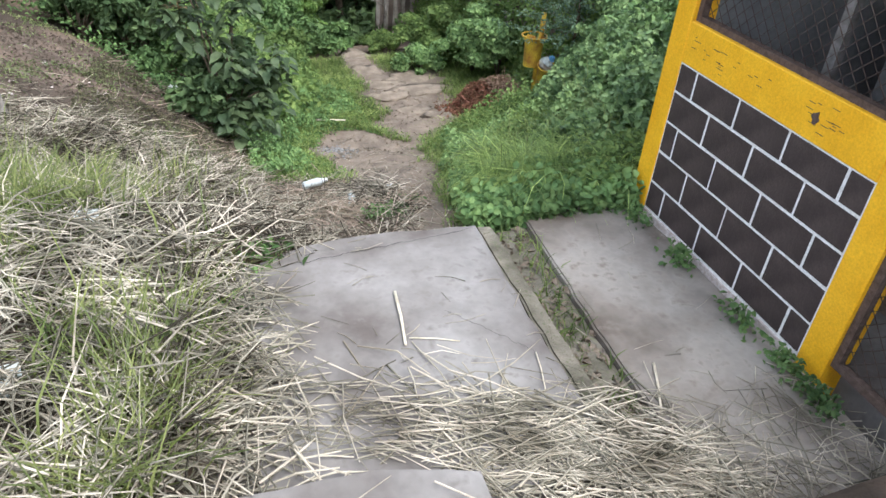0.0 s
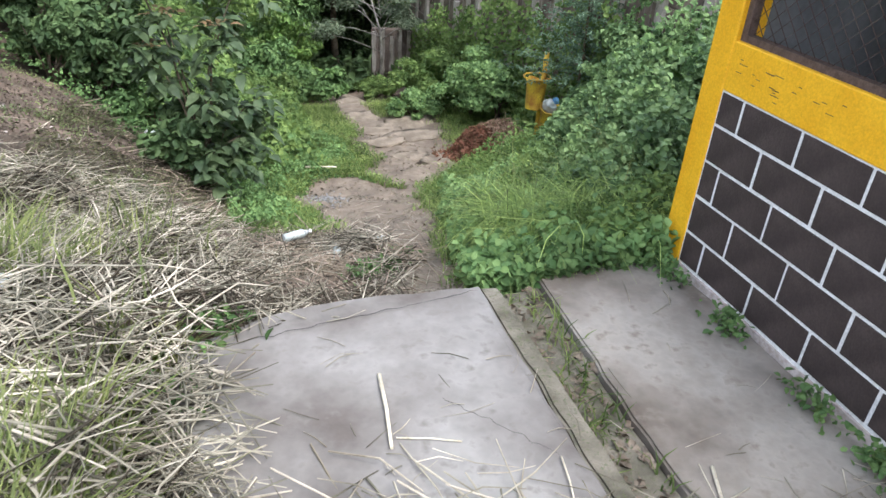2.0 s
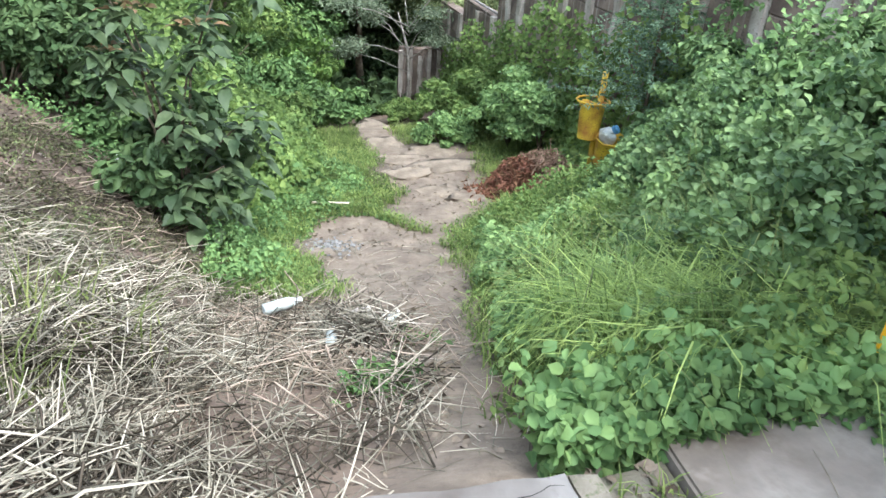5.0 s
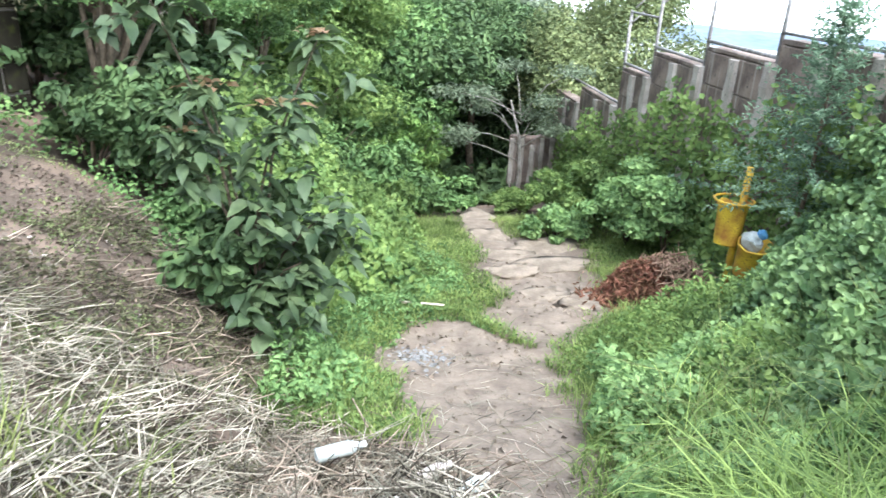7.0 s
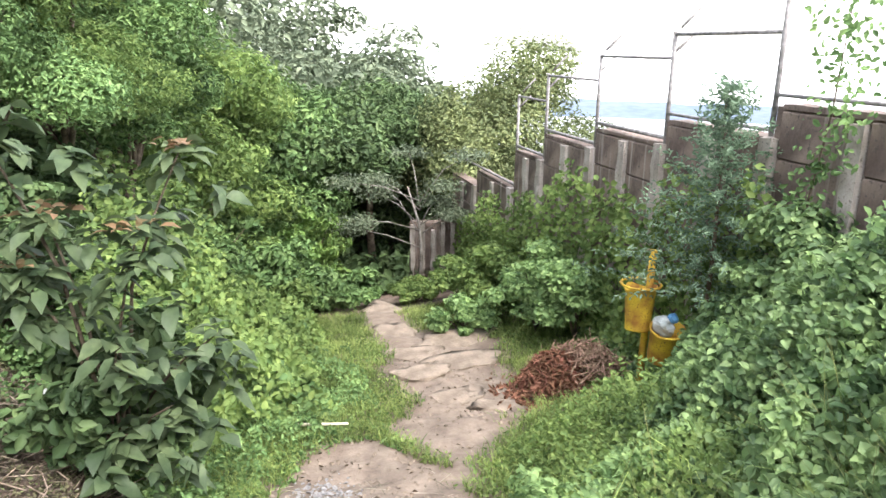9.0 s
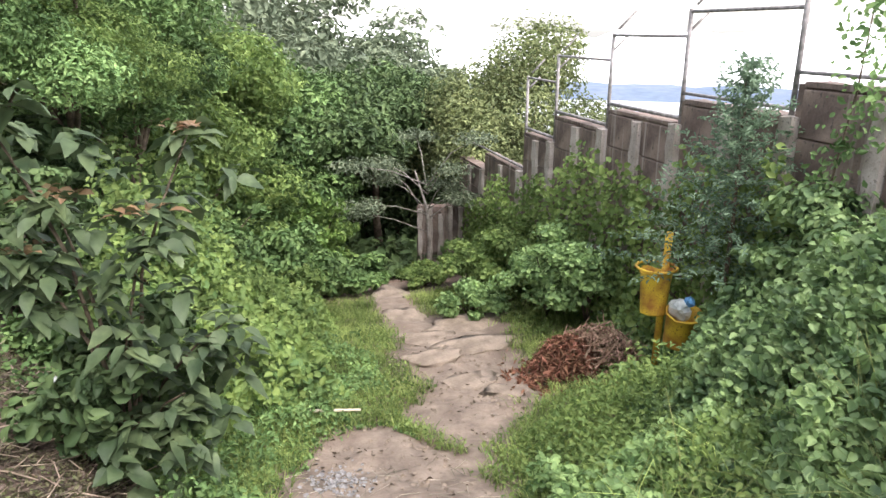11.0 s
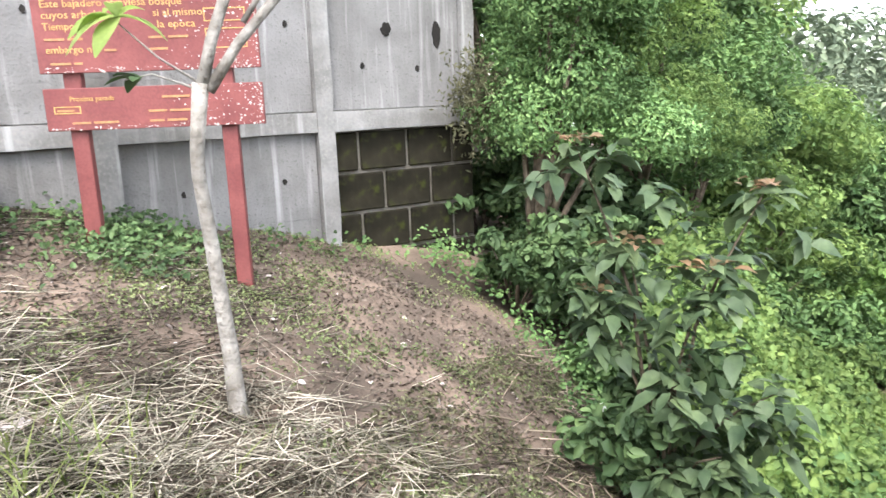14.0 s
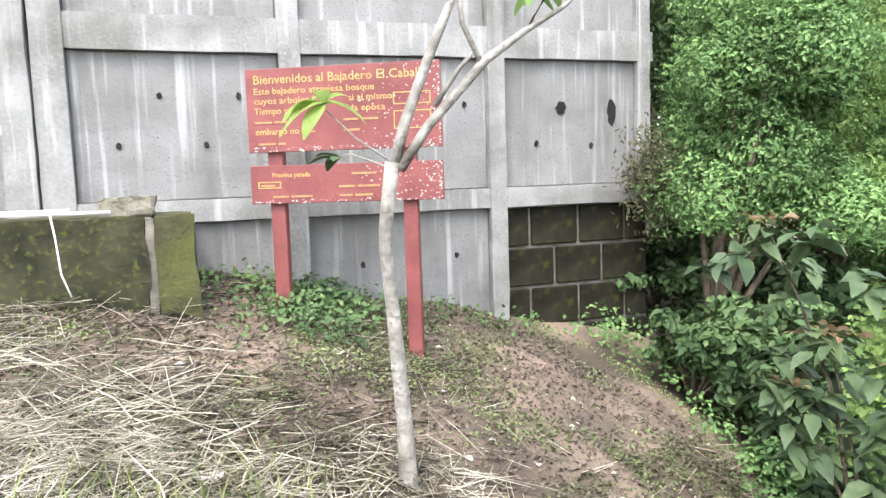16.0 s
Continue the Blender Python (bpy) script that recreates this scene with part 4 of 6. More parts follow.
# bushes that cover the slopes
def bush(x, y, r, h, n, size, leaf, label="dense green bush on the bank", lift=0.0, seed=0, aspect=0.6):
    rs = np.random.default_rng(seed + 100)
    z = ground_at(x, y)
    cl = sprays(rs, 30, (0.0, 0.0, h * 0.45 + lift), (r * 0.95, r * 0.95, h * 0.5), 0.27 * (r * r * h) ** (1 / 3), 0.6, -0.3)
    stems = [[(0, 0, 0, 0.02), (q[0] * 0.5, q[1] * 0.5, q[2] * 0.6, 0.012), (q[0], q[1], q[2], 0.004)] for q in cl[1:6]]
    return tree((x, y, z), [(0, 0, -0.05, 0.03), (0.02, 0, h * 0.3, 0.022), (cl[0][0], cl[0][1], cl[0][2], 0.006)], cl, n, size, leaf, M_BARK, label, stems, name="bush", category="bush", inner=0.3, aspect=aspect, sides=6)


LEFT_BUSHES = [
    (-0.35, 10.1, 0.6, 0.8, M_LEAF), (0.2, 10.6, 0.8, 0.6, M_LEAFL), (-0.7, 11.4, 0.9, 1.0, M_LEAF), (0.5, 11.8, 0.9, 0.75, M_LEAFL), (0.8, 13.2, 0.9, 0.9, M_LEAFL),
    (0.0, 14.4, 1.1, 1.7, M_LEAF), (1.2, 14.6, 0.9, 1.3, M_LEAF), (1.1, 16.2, 1.0, 1.4, M_LEAFL), (1.95, 17.6, 0.75, 2.0, M_LEAFY), (0.8, 18.2, 1.3, 2.4, M_LEAF),
    (1.9, 19.4, 1.1, 2.2, M_LEAFD), (-1.6, 12.0, 1.0, 1.6, M_LEAFD), (-1.3, 15.4, 1.4, 2.0, M_LEAF), (2.6, 16.2, 0.6, 0.7, M_LEAF),
    # the small dark bush at (-1.55, 10.0) is added to imitate a dark gap
    (-2.6, 11.6, 0.8, 1.0, M_LEAFD), (-2.0, 18.8, 1.6, 2.6, M_LEAF), (-1.05, 10.4, 0.6, 1.5, M_LEAFD), (-1.55, 10.0, 0.35, 0.9, M_LEAFD), (-0.3, 12.6, 0.8, 1.2, M_LEAFM),
]
for i, (x, y, r, h, leaf) in enumerate(LEFT_BUSHES):
    bush(x, y, r, h, 3600, 0.078 + 0.002 * y, leaf, "dense green vine-covered bush on the bank" if leaf is not M_LEAFY else "bright yellow green bush above the hollow", seed=i)
RIGHT_BUSHES = [
    (5.0, 11.6, 0.5, 1.2, M_LEAFV), (4.8, 12.4, 0.6, 1.35, M_LEAFV), (4.7, 13.8, 0.6, 1.1, M_LEAFL), (4.5, 15.0, 0.6, 0.9, M_LEAFL), (3.9, 16.3, 0.45, 0.45, M_LEAFL),
    (5.0, 8.0, 0.6, 1.5, M_LEAFL), (5.0, 7.0, 0.8, 1.5, M_LEAFL), (5.0, 6.0, 0.7, 1.5, M_LEAF), (3.9, 13.0, 0.5, 0.55, M_LEAFV),
]
for i, (x, y, r, h, leaf) in enumerate(RIGHT_BUSHES):
    bush(x, y, r, h, 6000, 0.066, M_LEAFC if leaf is M_LEAFL and y < 9 else leaf, "broad-leaved green bush before the retaining wall", seed=40 + i, aspect=0.75)

# feathery young tree before the wall
ft = empty("sapling", (4.95, 8.95, ground_at(4.95, 8.95)), "feathery blue green sapling before the retaining wall", "sapling")
fh = 1.04 - ground_at(4.95, 8.95)
part("trunk", tube_bm([(0, 0, 0), (0.02, 0, fh * 0.5), (-0.04, 0, fh)], [0.025, 0.018, 0.004], 6), M_BARK, ft)
fl = []
for i in range(130):
    f = 0.36 + 0.63 * (i / 130) ** 1.25
    a = i * 2.4
    reach = (1.55 * (1.02 - f) + 0.10) * rng.uniform(0.6, 1.2)
    q = np.linspace(0.1, 1, 44)[:, None]
    tip = np.array([math.cos(a) * reach, math.sin(a) * reach, 0.12 - 0.10 * (1 - f)])
    fl.append(np.array([0, 0, fh * f]) + q * tip + rng.normal(0, 0.022, (44, 3)))
fl = np.concatenate(fl)
leaf_mesh("foliage", fl, np.tile([0, 0, 1.0], (len(fl), 1)), 0.05, M_LEAFF, ft, aspect=0.35)

# vine on the wall pillar
vine = empty("vine", (5.2, 8.05, -0.5), "leafy vine climbing a wall pillar above the coping", "vine")
vp = np.stack([rng.normal(-0.06, 0.06, 520), rng.normal(0, 0.13, 520), rng.uniform(0, 2.25, 520)], -1)
vp[:, 1] += 0.12 * np.sin(vp[:, 2] * 3) + np.clip(vp[:, 2] - 1.5, 0, 1) * rng.normal(0, 0.22, 520)
leaf_mesh("foliage", vp, np.tile([-1, -0.6, 0.4], (520, 1)), 0.055, M_LEAFM, vine, aspect=0.6)
part("stem", tube_bm([(-0.05, 0, 0), (-0.05, 0.1, 0.7), (-0.05, 0.0, 1.4), (0.0, 0.02, 2.2)], [0.012, 0.01, 0.008, 0.004], 5), M_BARK, vine)

# ---- broad-leaved shrub beside the path ----
sx, sy, sz = 0.1, 8.38, ground_at(0.1, 8.38)
shrub = empty("shrub", (sx, sy, sz), "broad-leaved green shrub with reddish young leaves", "shrub")
TIPS = [(-0.49, -0.1, 0.98), (0.48, 0.1, 0.71), (-0.2, -0.05, 0.40), (0.1, -0.15, -0.28), (0.62, 0.05, -0.38), (-0.36, -0.1, 0.12), (0.25, -0.1, 0.30), (0.36, -0.2, -0.7), (0.12, -0.3, -0.8)]
rs = np.random.default_rng(3)


def hung_leaves(name, roots, out, size, material, parent, label="", droop=0.55, aspect=0.52):
    """Broad pointed leaves that grow outward from their roots, folded along the rib and drooping."""
    n = len(roots)
    s = (size * rs.uniform(0.65, 1.25, n))[:, None]
    out = unit(out)
    side = unit(np.cross(out, [0, 0, 1.0]) + rs.normal(0, 0.35, (n, 3)))
    up = np.cross(side, out)
    rows = []
    for f, w in ((0.0, 0.05), (0.28, 0.85), (0.6, 0.9), (1.0, 0.03)):
        c = roots + out * s * f + np.array([0, 0, -1.0]) * s * droop * f * f
        half = s * aspect * 0.5 * w
        rows += [c - side * half + up * half * 0.3, c, c + side * half + up * half * 0.3]
    v = np.stack(rows, 1).reshape(-1, 3)
    i = np.arange(n)[:, None] * 12
    f = np.concatenate([i + [r + k, r + k + 1, r + k + 4, r + k + 3] for r in (0, 3, 6) for k in (0, 1)], 0)
    return raw(name, v, f, material, parent, label, smooth=True)


for tx, ty, tz in TIPS:
    tx, ty, tz = tx * 1.12, ty * 1.12, 1.3 + (tz - 1.3) * 1.12
    tip = Vector((tx, ty, tz - sz))
    mid = Vector((tx * 0.35, ty * 0.5, tip.z * 0.62))
    st = part("branch", tube_bm([(0, 0, 0), mid * 0.5 + Vector((0.02, 0, 0)), mid, tip * 0.5 + mid * 0.5 + Vector((0, 0, 0.04)), tip], [0.02, 0.016, 0.012, 0.009, 0.004], 6), M_BARK, shrub)
    roots, outs, red, rout = [], [], [], []
    sets = [(tip, 14, 0.03)] + [(tip + Vector((rs.normal(0, 0.15), rs.normal(0, 0.13), -0.05 - 0.09 * q + rs.normal(0, 0.03))), 10, 0.02) for q in range(5)]
    sets += [(mid.lerp(tip, rs.uniform(0, 0.8)) + Vector((rs.normal(0, 0.1), rs.normal(0, 0.1), 0)), 6, 0.02) for q in range(4)]
    for c, m_, r_ in sets:
        for k in range(m_):
            a = 2.4 * k + rs.uniform(-0.4, 0.4)
            o = Vector((math.cos(a), math.sin(a), rs.uniform(-0.5, 0.6)))
            roots.append(c + o * r_ + Vector((rs.normal(0, 0.045), rs.normal(0, 0.045), rs.normal(0, 0.03))))
            outs.append(o)
    for k in range(14):
        a = 2.4 * k
        o = Vector((math.cos(a), math.sin(a), rs.uniform(0.2, 0.8)))
        red.append(tip + o * 0.02 + Vector((rs.normal(0, 0.07), rs.normal(0, 0.06), rs.uniform(0.02, 0.05))))
        rout.append(o)
    hung_leaves("foliage", np.array(roots), np.array(outs), 0.152, M_LEAFS, st, droop=0.5, aspect=0.66)
    if tz > -0.4:
        hung_leaves("young_foliage", np.array(red), np.array(rout), 0.115, M_LEAFR, st, "reddish young leaves", 0.4)
core = sprays(rs, 26, (0.1, 0.08, 0.62), (0.55, 0.42, 0.6), 0.2, 0.7, -0.9)
c, nn = crown_points(2600, core, 0.3)
leaf_mesh("undergrowth", c, nn + [0, -0.2, 0.5], 0.10, M_LEAFD, shrub, aspect=0.6, jitter=0.5)


# ---- thin pale tree in front of the sign ----
TX, TY, TZ, TK = -1.76, 6.50, ground_at(-1.76, 6.50), 1.27
thin = empty("tree", (TX, TY, TZ), "slender pale-barked young tree with a few big leaves", "tree")
zz = lambda z: 1.3 + (z - 1.3) * TK - TZ
part("trunk", tube_bm([(0.013, 0, -0.1), (0.0, 0, 0.06), (-0.02, 0.01, 0.35), (-0.038, 0, 0.64), (-0.05, -0.015, 0.95), (-0.076, -0.025, 1.27), (-0.057, -0.038, zz(1.1)), (-0.025, 0, zz(1.36))], [0.072, 0.05, 0.043, 0.04, 0.036, 0.034, 0.034, 0.04], 14), M_BARK_W, thin)
THIN_LIMBS = [
    [(-0.02, 0, zz(1.33), 0.036), (0.03, 0.03, zz(1.52), 0.034), (0.11, 0.1, zz(1.78), 0.03), (0.19, 0.16, zz(2.0), 0.025), (0.26, 0.2, zz(2.35), 0.016), (0.28, 0.24, zz(2.7), 0.006)],
    [(0.0, 0.02, zz(1.33), 0.034), (0.1, 0.09, zz(1.5), 0.03), (0.28, 0.24, zz(1.75), 0.028), (0.42, 0.33, zz(1.86), 0.02), (0.54, 0.41, zz(1.94), 0.014), (0.7, 0.48, zz(2.08), 0.005)],
    [(0.27, 0.23, zz(1.74), 0.02), (0.21, 0.19, zz(1.9), 0.016), (0.2, 0.18, zz(2.05), 0.013), (0.12, 0.1, zz(2.4), 0.005)],
    [(0.12, 0.11, zz(1.58), 0.018), (0.2, 0.17, zz(1.72), 0.014), (0.25, 0.2, zz(1.78), 0.011)],
    [(0.42, 0.33, zz(1.86), 0.014), (0.5, 0.36, zz(1.99), 0.01), (0.52, 0.4, zz(2.3), 0.004)],
    [(-0.02, 0, zz(1.36), 0.008), (-0.12, -0.1, zz(1.46), 0.006), (-0.2, -0.19, zz(1.58), 0.004)],
    [(-0.03, -0.01, zz(1.34), 0.008), (-0.16, -0.1, zz(1.40), 0.005), (-0.24, -0.16, zz(1.38), 0.003)],
]
for limb in THIN_LIMBS:
    part("limb", tube_bm([(p[0] * TK, p[1] * TK, p[2]) for p in limb], [p[3] * 0.85 for p in limb], 8), M_BARK_W, thin)


def big_leaf(p, d, s, droop=0.5, label="large light green leaf", material=None):
    """One long leaf with a fold along its midrib."""
    d = Vector(d).normalized()
    side = d.cross(Vector((0, 0, 1))).normalized()
    bm = bmesh.new()
    rows = []
    for i in range(7):
        f = i / 6
        c = Vector(p) + d * s * f + Vector((0, 0, -droop * s * f * f))
        w = s * 0.27 * math.sin(math.pi * min(1, f * 0.92 + 0.06)) ** 0.8
        rows.append([bm.verts.new(c - side * w + Vector((0, 0, 0.25 * w))), bm.verts.new(c), bm.verts.new(c + side * w + Vector((0, 0, 0.25 * w)))])
    for a, b in zip(rows, rows[1:]):
        for k in range(2):
            bm.faces.new((a[k], a[k + 1], b[k + 1], b[k])).smooth = True
    return part("leaf", bm, material or M_LEAFL, thin, label)


tuft = (-0.2 * TK, -0.19 * TK, zz(1.60))
for dx, dy, dz, s, dr in [(0.5, 0.3, 0.5, 0.14, 0.6), (-0.6, -0.4, 0.3, 0.17, 0.9), (-0.2, -0.5, 0.0, 0.2, 0.9), (0.2, -0.3, 0.8, 0.13, 0.7), (-0.9, -0.5, 0.2, 0.2, 0.7), (0.7, 0.4, 0.1, 0.18, 0.8), (0.1, -0.4, -0.2, 0.17, 0.6), (-0.5, -0.2, 0.9, 0.11, 0.9)]:
    big_leaf(tuft, (dx, dy, dz), s * 1.2, dr * 0.8, material=M_LEAFT)
for dx, dy, dz, s, dr in [(-0.9, -0.6, 0.1, 0.14, 0.3), (-0.5, -0.2, 0.2, 0.12, 0.3), (-0.8, 0.2, 0.0, 0.12, 0.5), (0.4, -0.6, 0.0, 0.1, 0.2)]:
    big_leaf((-0.25, -0.16, zz(1.39)), (dx, dy, dz), s * 1.2, dr, "thin dark green leaf", M_LEAFD)
for q in [(0.635, 0.457, zz(2.0)), (0.84, 0.58, zz(2.04)), (0.57, 0.42, zz(1.98))]:
    for k in range(3):
        big_leaf(q, (math.cos(k * 2.1 + q[0] * 9), math.sin(k * 2.1 + q[0] * 9), 0.2), 0.12, 0.8)


# ---- undergrowth ----
def scatter(n, x0, x1, y0, y1, keep=None):
    x, y = rng.uniform(x0, x1, n), rng.uniform(y0, y1, n)
    if keep is not None:
        k = keep(x, y)
        x, y = x[k], y[k]
    return np.stack([x, y, height(x, y)], -1)


def off_path(x, y, gap=0.0):
    return (np.abs(x - path_x(y)) > path_w(y) * (1 + 0.22 * bumps(x, y, 6.0)) + gap + 0.12 * rng.uniform(-1, 1, len(x))) | tongue(x, y)


def stuff(ob, label, category):
    return tagged(ob, label, category, kind="stuff")


def grass_zone(x, y):
    """Where short grass grows: right of the path, and left of it below the straw."""
    return off_path(x, y) & ~((x > 2.6) & (y < 3.85)) & ((x > path_x(y)) | ((y > 6.55 + 0.5 * np.clip(0.9 - x, 0, 2) + 0.15 * bumps(x, y, 5.0)) & (x > 0.3)))


g = scatter(110000, 0.2, 5.2, 3.55, 15, grass_zone)
stuff(blade_mesh("grass", g, 0.13, 0.0045, M_GRASSS, lean=0.9), "short green grass along the path", "grass")
g = scatter(26000, 0.2, 4.6, 3.6, 13, lambda x, y: grass_zone(x, y) & (bumps(x, y, 1.9, 5) > -0.2))
g[:, 2] += rng.uniform(0.02, 0.14, len(g))
stuff(leaf_mesh("weeds", g, np.tile([0, 0, 1.0], (len(g), 1)), 0.035, M_LEAFL, jitter=0.6, aspect=0.7), "small leafy weeds in the grass", "weeds")
tall = lambda x, y: (x > path_x(y) + path_w(y) + 0.25 + 0.1 * bumps(x, y, 4)) & ~((x > 2.6) & (y < 3.9))


def arch_mesh(name, roots, length, width, material, heading, turn, drop=1.0):
    """Long soft blades that rise, bend over and hang at the tip."""
    n = len(roots)
    a = heading + rng.normal(0, turn, n)
    out = np.stack([np.cos(a), np.sin(a), np.zeros(n)], -1)
    side = np.stack([-np.sin(a), np.cos(a), np.zeros(n)], -1) * (width * rng.uniform(0.5, 1.4, n))[:, None]
    ln = (length * rng.uniform(0.45, 1.35, n))[:, None]
    up = np.array([0, 0, 1.0])
    reach = rng.uniform(0.3, 1.2, n)[:, None]
    pts, p = [roots], roots
    for rise, go in ((1.0, 0.25), (0.75, 0.7), (0.05, 1.0), (-0.65 * drop, 0.9)):
        p = p + ln * 0.27 * unit(up * rise + out * go * reach)
        pts.append(p)
    rows = []
    for p, w in zip(pts, (0.8, 1.0, 0.9, 0.6, 0.08)):
        rows += [p - side * w, p + side * w]
    v = np.stack(rows, 1).reshape(-1, 3)
    i = np.arange(n)[:, None] * 10
    f = np.concatenate([i + [2 * k, 2 * k + 1, 2 * k + 3, 2 * k + 2] for k in range(4)], 0)
    return raw(name, v, f, material)


g = np.concatenate([scatter(900, 2.0, 3.8, 4.5, 6.6, lambda x, y: tall(x, y) & (bumps(x, y, 3.3, 2) > 0.0)), scatter(3000, 2.0, 3.3, 4.0, 4.9, tall)])
stuff(arch_mesh("tall_grass", g, 0.7, 0.0032, M_GRASS, 3.3, 2.4), "tall arching green grass", "grass")
g = scatter(130, 2.0, 3.4, 4.1, 6.2, tall)
stuff(arch_mesh("seed_stalks", g, 0.95, 0.0026, M_GRASSY, 3.4, 0.9, 0.6), "pale arching seeding grass stalks", "grass")
g = scatter(19000, 1.9, 3.9, 4.0, 7.4, lambda x, y: (x > path_x(y) + path_w(y) + 0.1 + 0.15 * bumps(x, y, 4)) & ~((x > 2.6) & (y < 4.2)))
g[:, 2] += 0.06 + rng.uniform(0.3, 1.0, len(g)) * (0.22 + 0.16 * bumps(g[:, 0], g[:, 1], 3.9, 6) + 0.1 * bumps(g[:, 0], g[:, 1], 9.1, 3))
stuff(leaf_mesh("weeds", g, np.tile([0, -0.1, 0.95], (len(g), 1)), 0.046, M_LEAFV, jitter=0.45, aspect=0.6, spread_size=0.5), "fresh low leafy weeds in tufts", "weeds")
g = scatter(22000, 1.8, 4.2, 3.7, 8.6, lambda x, y: (x > path_x(y) + path_w(y) + 0.12 + 0.15 * bumps(x, y, 4)) & ~((x > 2.6) & (y < 3.9)))
g[:, 2] += rng.uniform(0.0, 1.0, len(g)) ** 0.7 * np.clip((g[:, 0] - path_x(g[:, 1]) - path_w(g[:, 1])) * 0.55, 0.08, 0.5) * (1 + 0.4 * bumps(g[:, 0], g[:, 1], 3.3, 2))
stuff(leaf_mesh("weeds", g, np.tile([0, -0.2, 0.9], (len(g), 1)), 0.048, M_LEAFL, jitter=0.6, aspect=0.55), "mixed light green weeds along the path", "weeds")
g = scatter(16000, 0.3, 2.2, 7.0, 12.5, lambda x, y: grass_zone(x, y) & (x < path_x(y)) & (bumps(x, y, 2.4, 7) > -0.3))
g[:, 2] += rng.uniform(0.0, 1.0, len(g)) * 0.42 * (0.5 + 0.6 * bumps(g[:, 0], g[:, 1], 2.4, 7)) * np.clip((path_x(g[:, 1]) - path_w(g[:, 1]) - g[:, 0]) * 1.6, 0.15, 1)
stuff(leaf_mesh("weeds", g, np.tile([0.2, -0.2, 0.9], (len(g), 1)), 0.05, M_LEAFM, jitter=0.7, aspect=0.55), "yellow green weeds on the bank", "weeds")
g = np.concatenate([scatter(150, 2.2, 3.9, 4.3, 6.6, tall), scatter(60, 3.1, 3.6, 5.0, 5.6), scatter(36, 3.55, 3.8, 5.95, 6.2) + [0, 0, 0.25]])
stuff(blade_mesh("seed_stalks", g, 0.8, 0.0035, M_GRASSY, lean=0.9, spread_len=0.3), "pale seeding grass stalks", "grass")
g = scatter(5000, 1.62, 3.6, 3.58, 5.0, lambda x, y: (x > path_x(y) + path_w(y) - 0.05) & ~((x > 2.6) & (y < 3.8)) & (bumps(x, y, 2.7, 2) > -0.25 - 0.6 * (y < 4.4)))
g[:, 2] += rng.uniform(0.02, 1.0, len(g)) * np.where(g[:, 1] < 4.3, 0.12 + 0.25 * np.clip(g[:, 0] - 1.9, 0, 1), 0.36)
stuff(leaf_mesh("broad_weeds", g, np.tile([0, -0.3, 0.9], (len(g), 1)), 0.05, M_LEAFV, jitter=0.8, aspect=0.6), "broad-leaved weeds beside the slab", "weeds")


p = np.stack([rng.uniform(1.5, 2.72, 2600), 3.6 + np.abs(rng.normal(0.0, 0.2, 2600)), np.zeros(2600)], -1)
p[:, 2] = rng.uniform(-0.25, 0, 2600) + 0.2 * np.clip((p[:, 0] - 2.0) * 1.4, 0, 1) * rng.uniform(0, 1, 2600)
stuff(leaf_mesh("broad_weeds", p, np.tile([0, -0.4, 0.9], (2600, 1)), 0.06, M_LEAFM, jitter=0.7, aspect=0.7), "leafy weeds growing over the slab end", "weeds")


def mound(n, x0, x1, y0, y1, lift, size, leaf, keep, label, face=(0, -0.5, 0.8), depth=0.5):
    p = scatter(n, x0, x1, y0, y1, keep)
    lump = 0.5 + 0.5 * bumps(p[:, 0], p[:, 1], 5.3, 1.0) + 0.35 * bumps(p[:, 0] + 0.3 * p[:, 1], p[:, 1], 11.0, 4.0)
    up = lift(p[:, 0], p[:, 1])
    p[:, 2] += up * (1 - depth * rng.uniform(0, 1, len(p)) ** 1.5) + lump * 0.26 * np.clip(up * 3 + 0.2, 0, 1)
    return stuff(leaf_mesh("creeper", p, np.tile(face, (len(p), 1)), size, leaf, jitter=0.55, aspect=0.72, spread_size=0.4), label, "creeper")


right_lift = lambda x, y: np.clip((x - path_x(y) - path_w(y) - 0.75) * 0.75, 0, 1.25) * (1 + 0.28 * bumps(x, y, 2.2, 4)) * np.where(y < 9, 1.0, 0.6) * (1 - 0.75 * np.exp(-((x - 4.72 - 0.7 * (y - 9.4)) / 0.32) ** 2) * (y > 6.6) * (y < 10.2))
on_right = lambda x, y: (x > path_x(y) + path_w(y) + 0.85 + 0.2 * bumps(x, y, 2.6, 1)) & ~((y < 4.3) & (x > 2.6)) & ~((np.abs(x - 4.25) < 0.62) & (np.abs(y - 10.0) < 1.1))
mound(32000, 2.9, 5.3, 4.4, 14, right_lift, 0.062, M_LEAFC, lambda x, y: on_right(x, y) & (x > path_x(y) + path_w(y) + 1.25 + 0.3 * bumps(x, y, 1.9, 3)), "dense broad-leaved creeper mound")
mound(13000, 2.4, 4.3, 4.6, 8.2, lambda x, y: 0.06 + 1.04 * right_lift(x, y), 0.062, M_LEAFC, lambda x, y: on_right(x, y) & (bumps(x, y, 1.7, 6) > -0.35) & (x < path_x(y) + path_w(y) + 1.9), "light green leafy plants among the creepers")
mound(6000, 3.4, 5.2, 6.0, 11.0, lambda x, y: 0.05 + 1.05 * right_lift(x, y), 0.07, M_LEAFV, lambda x, y: on_right(x, y) & (bumps(x, y, 2.6, 9) > 0.1), "pale young creeper leaves on the mound")
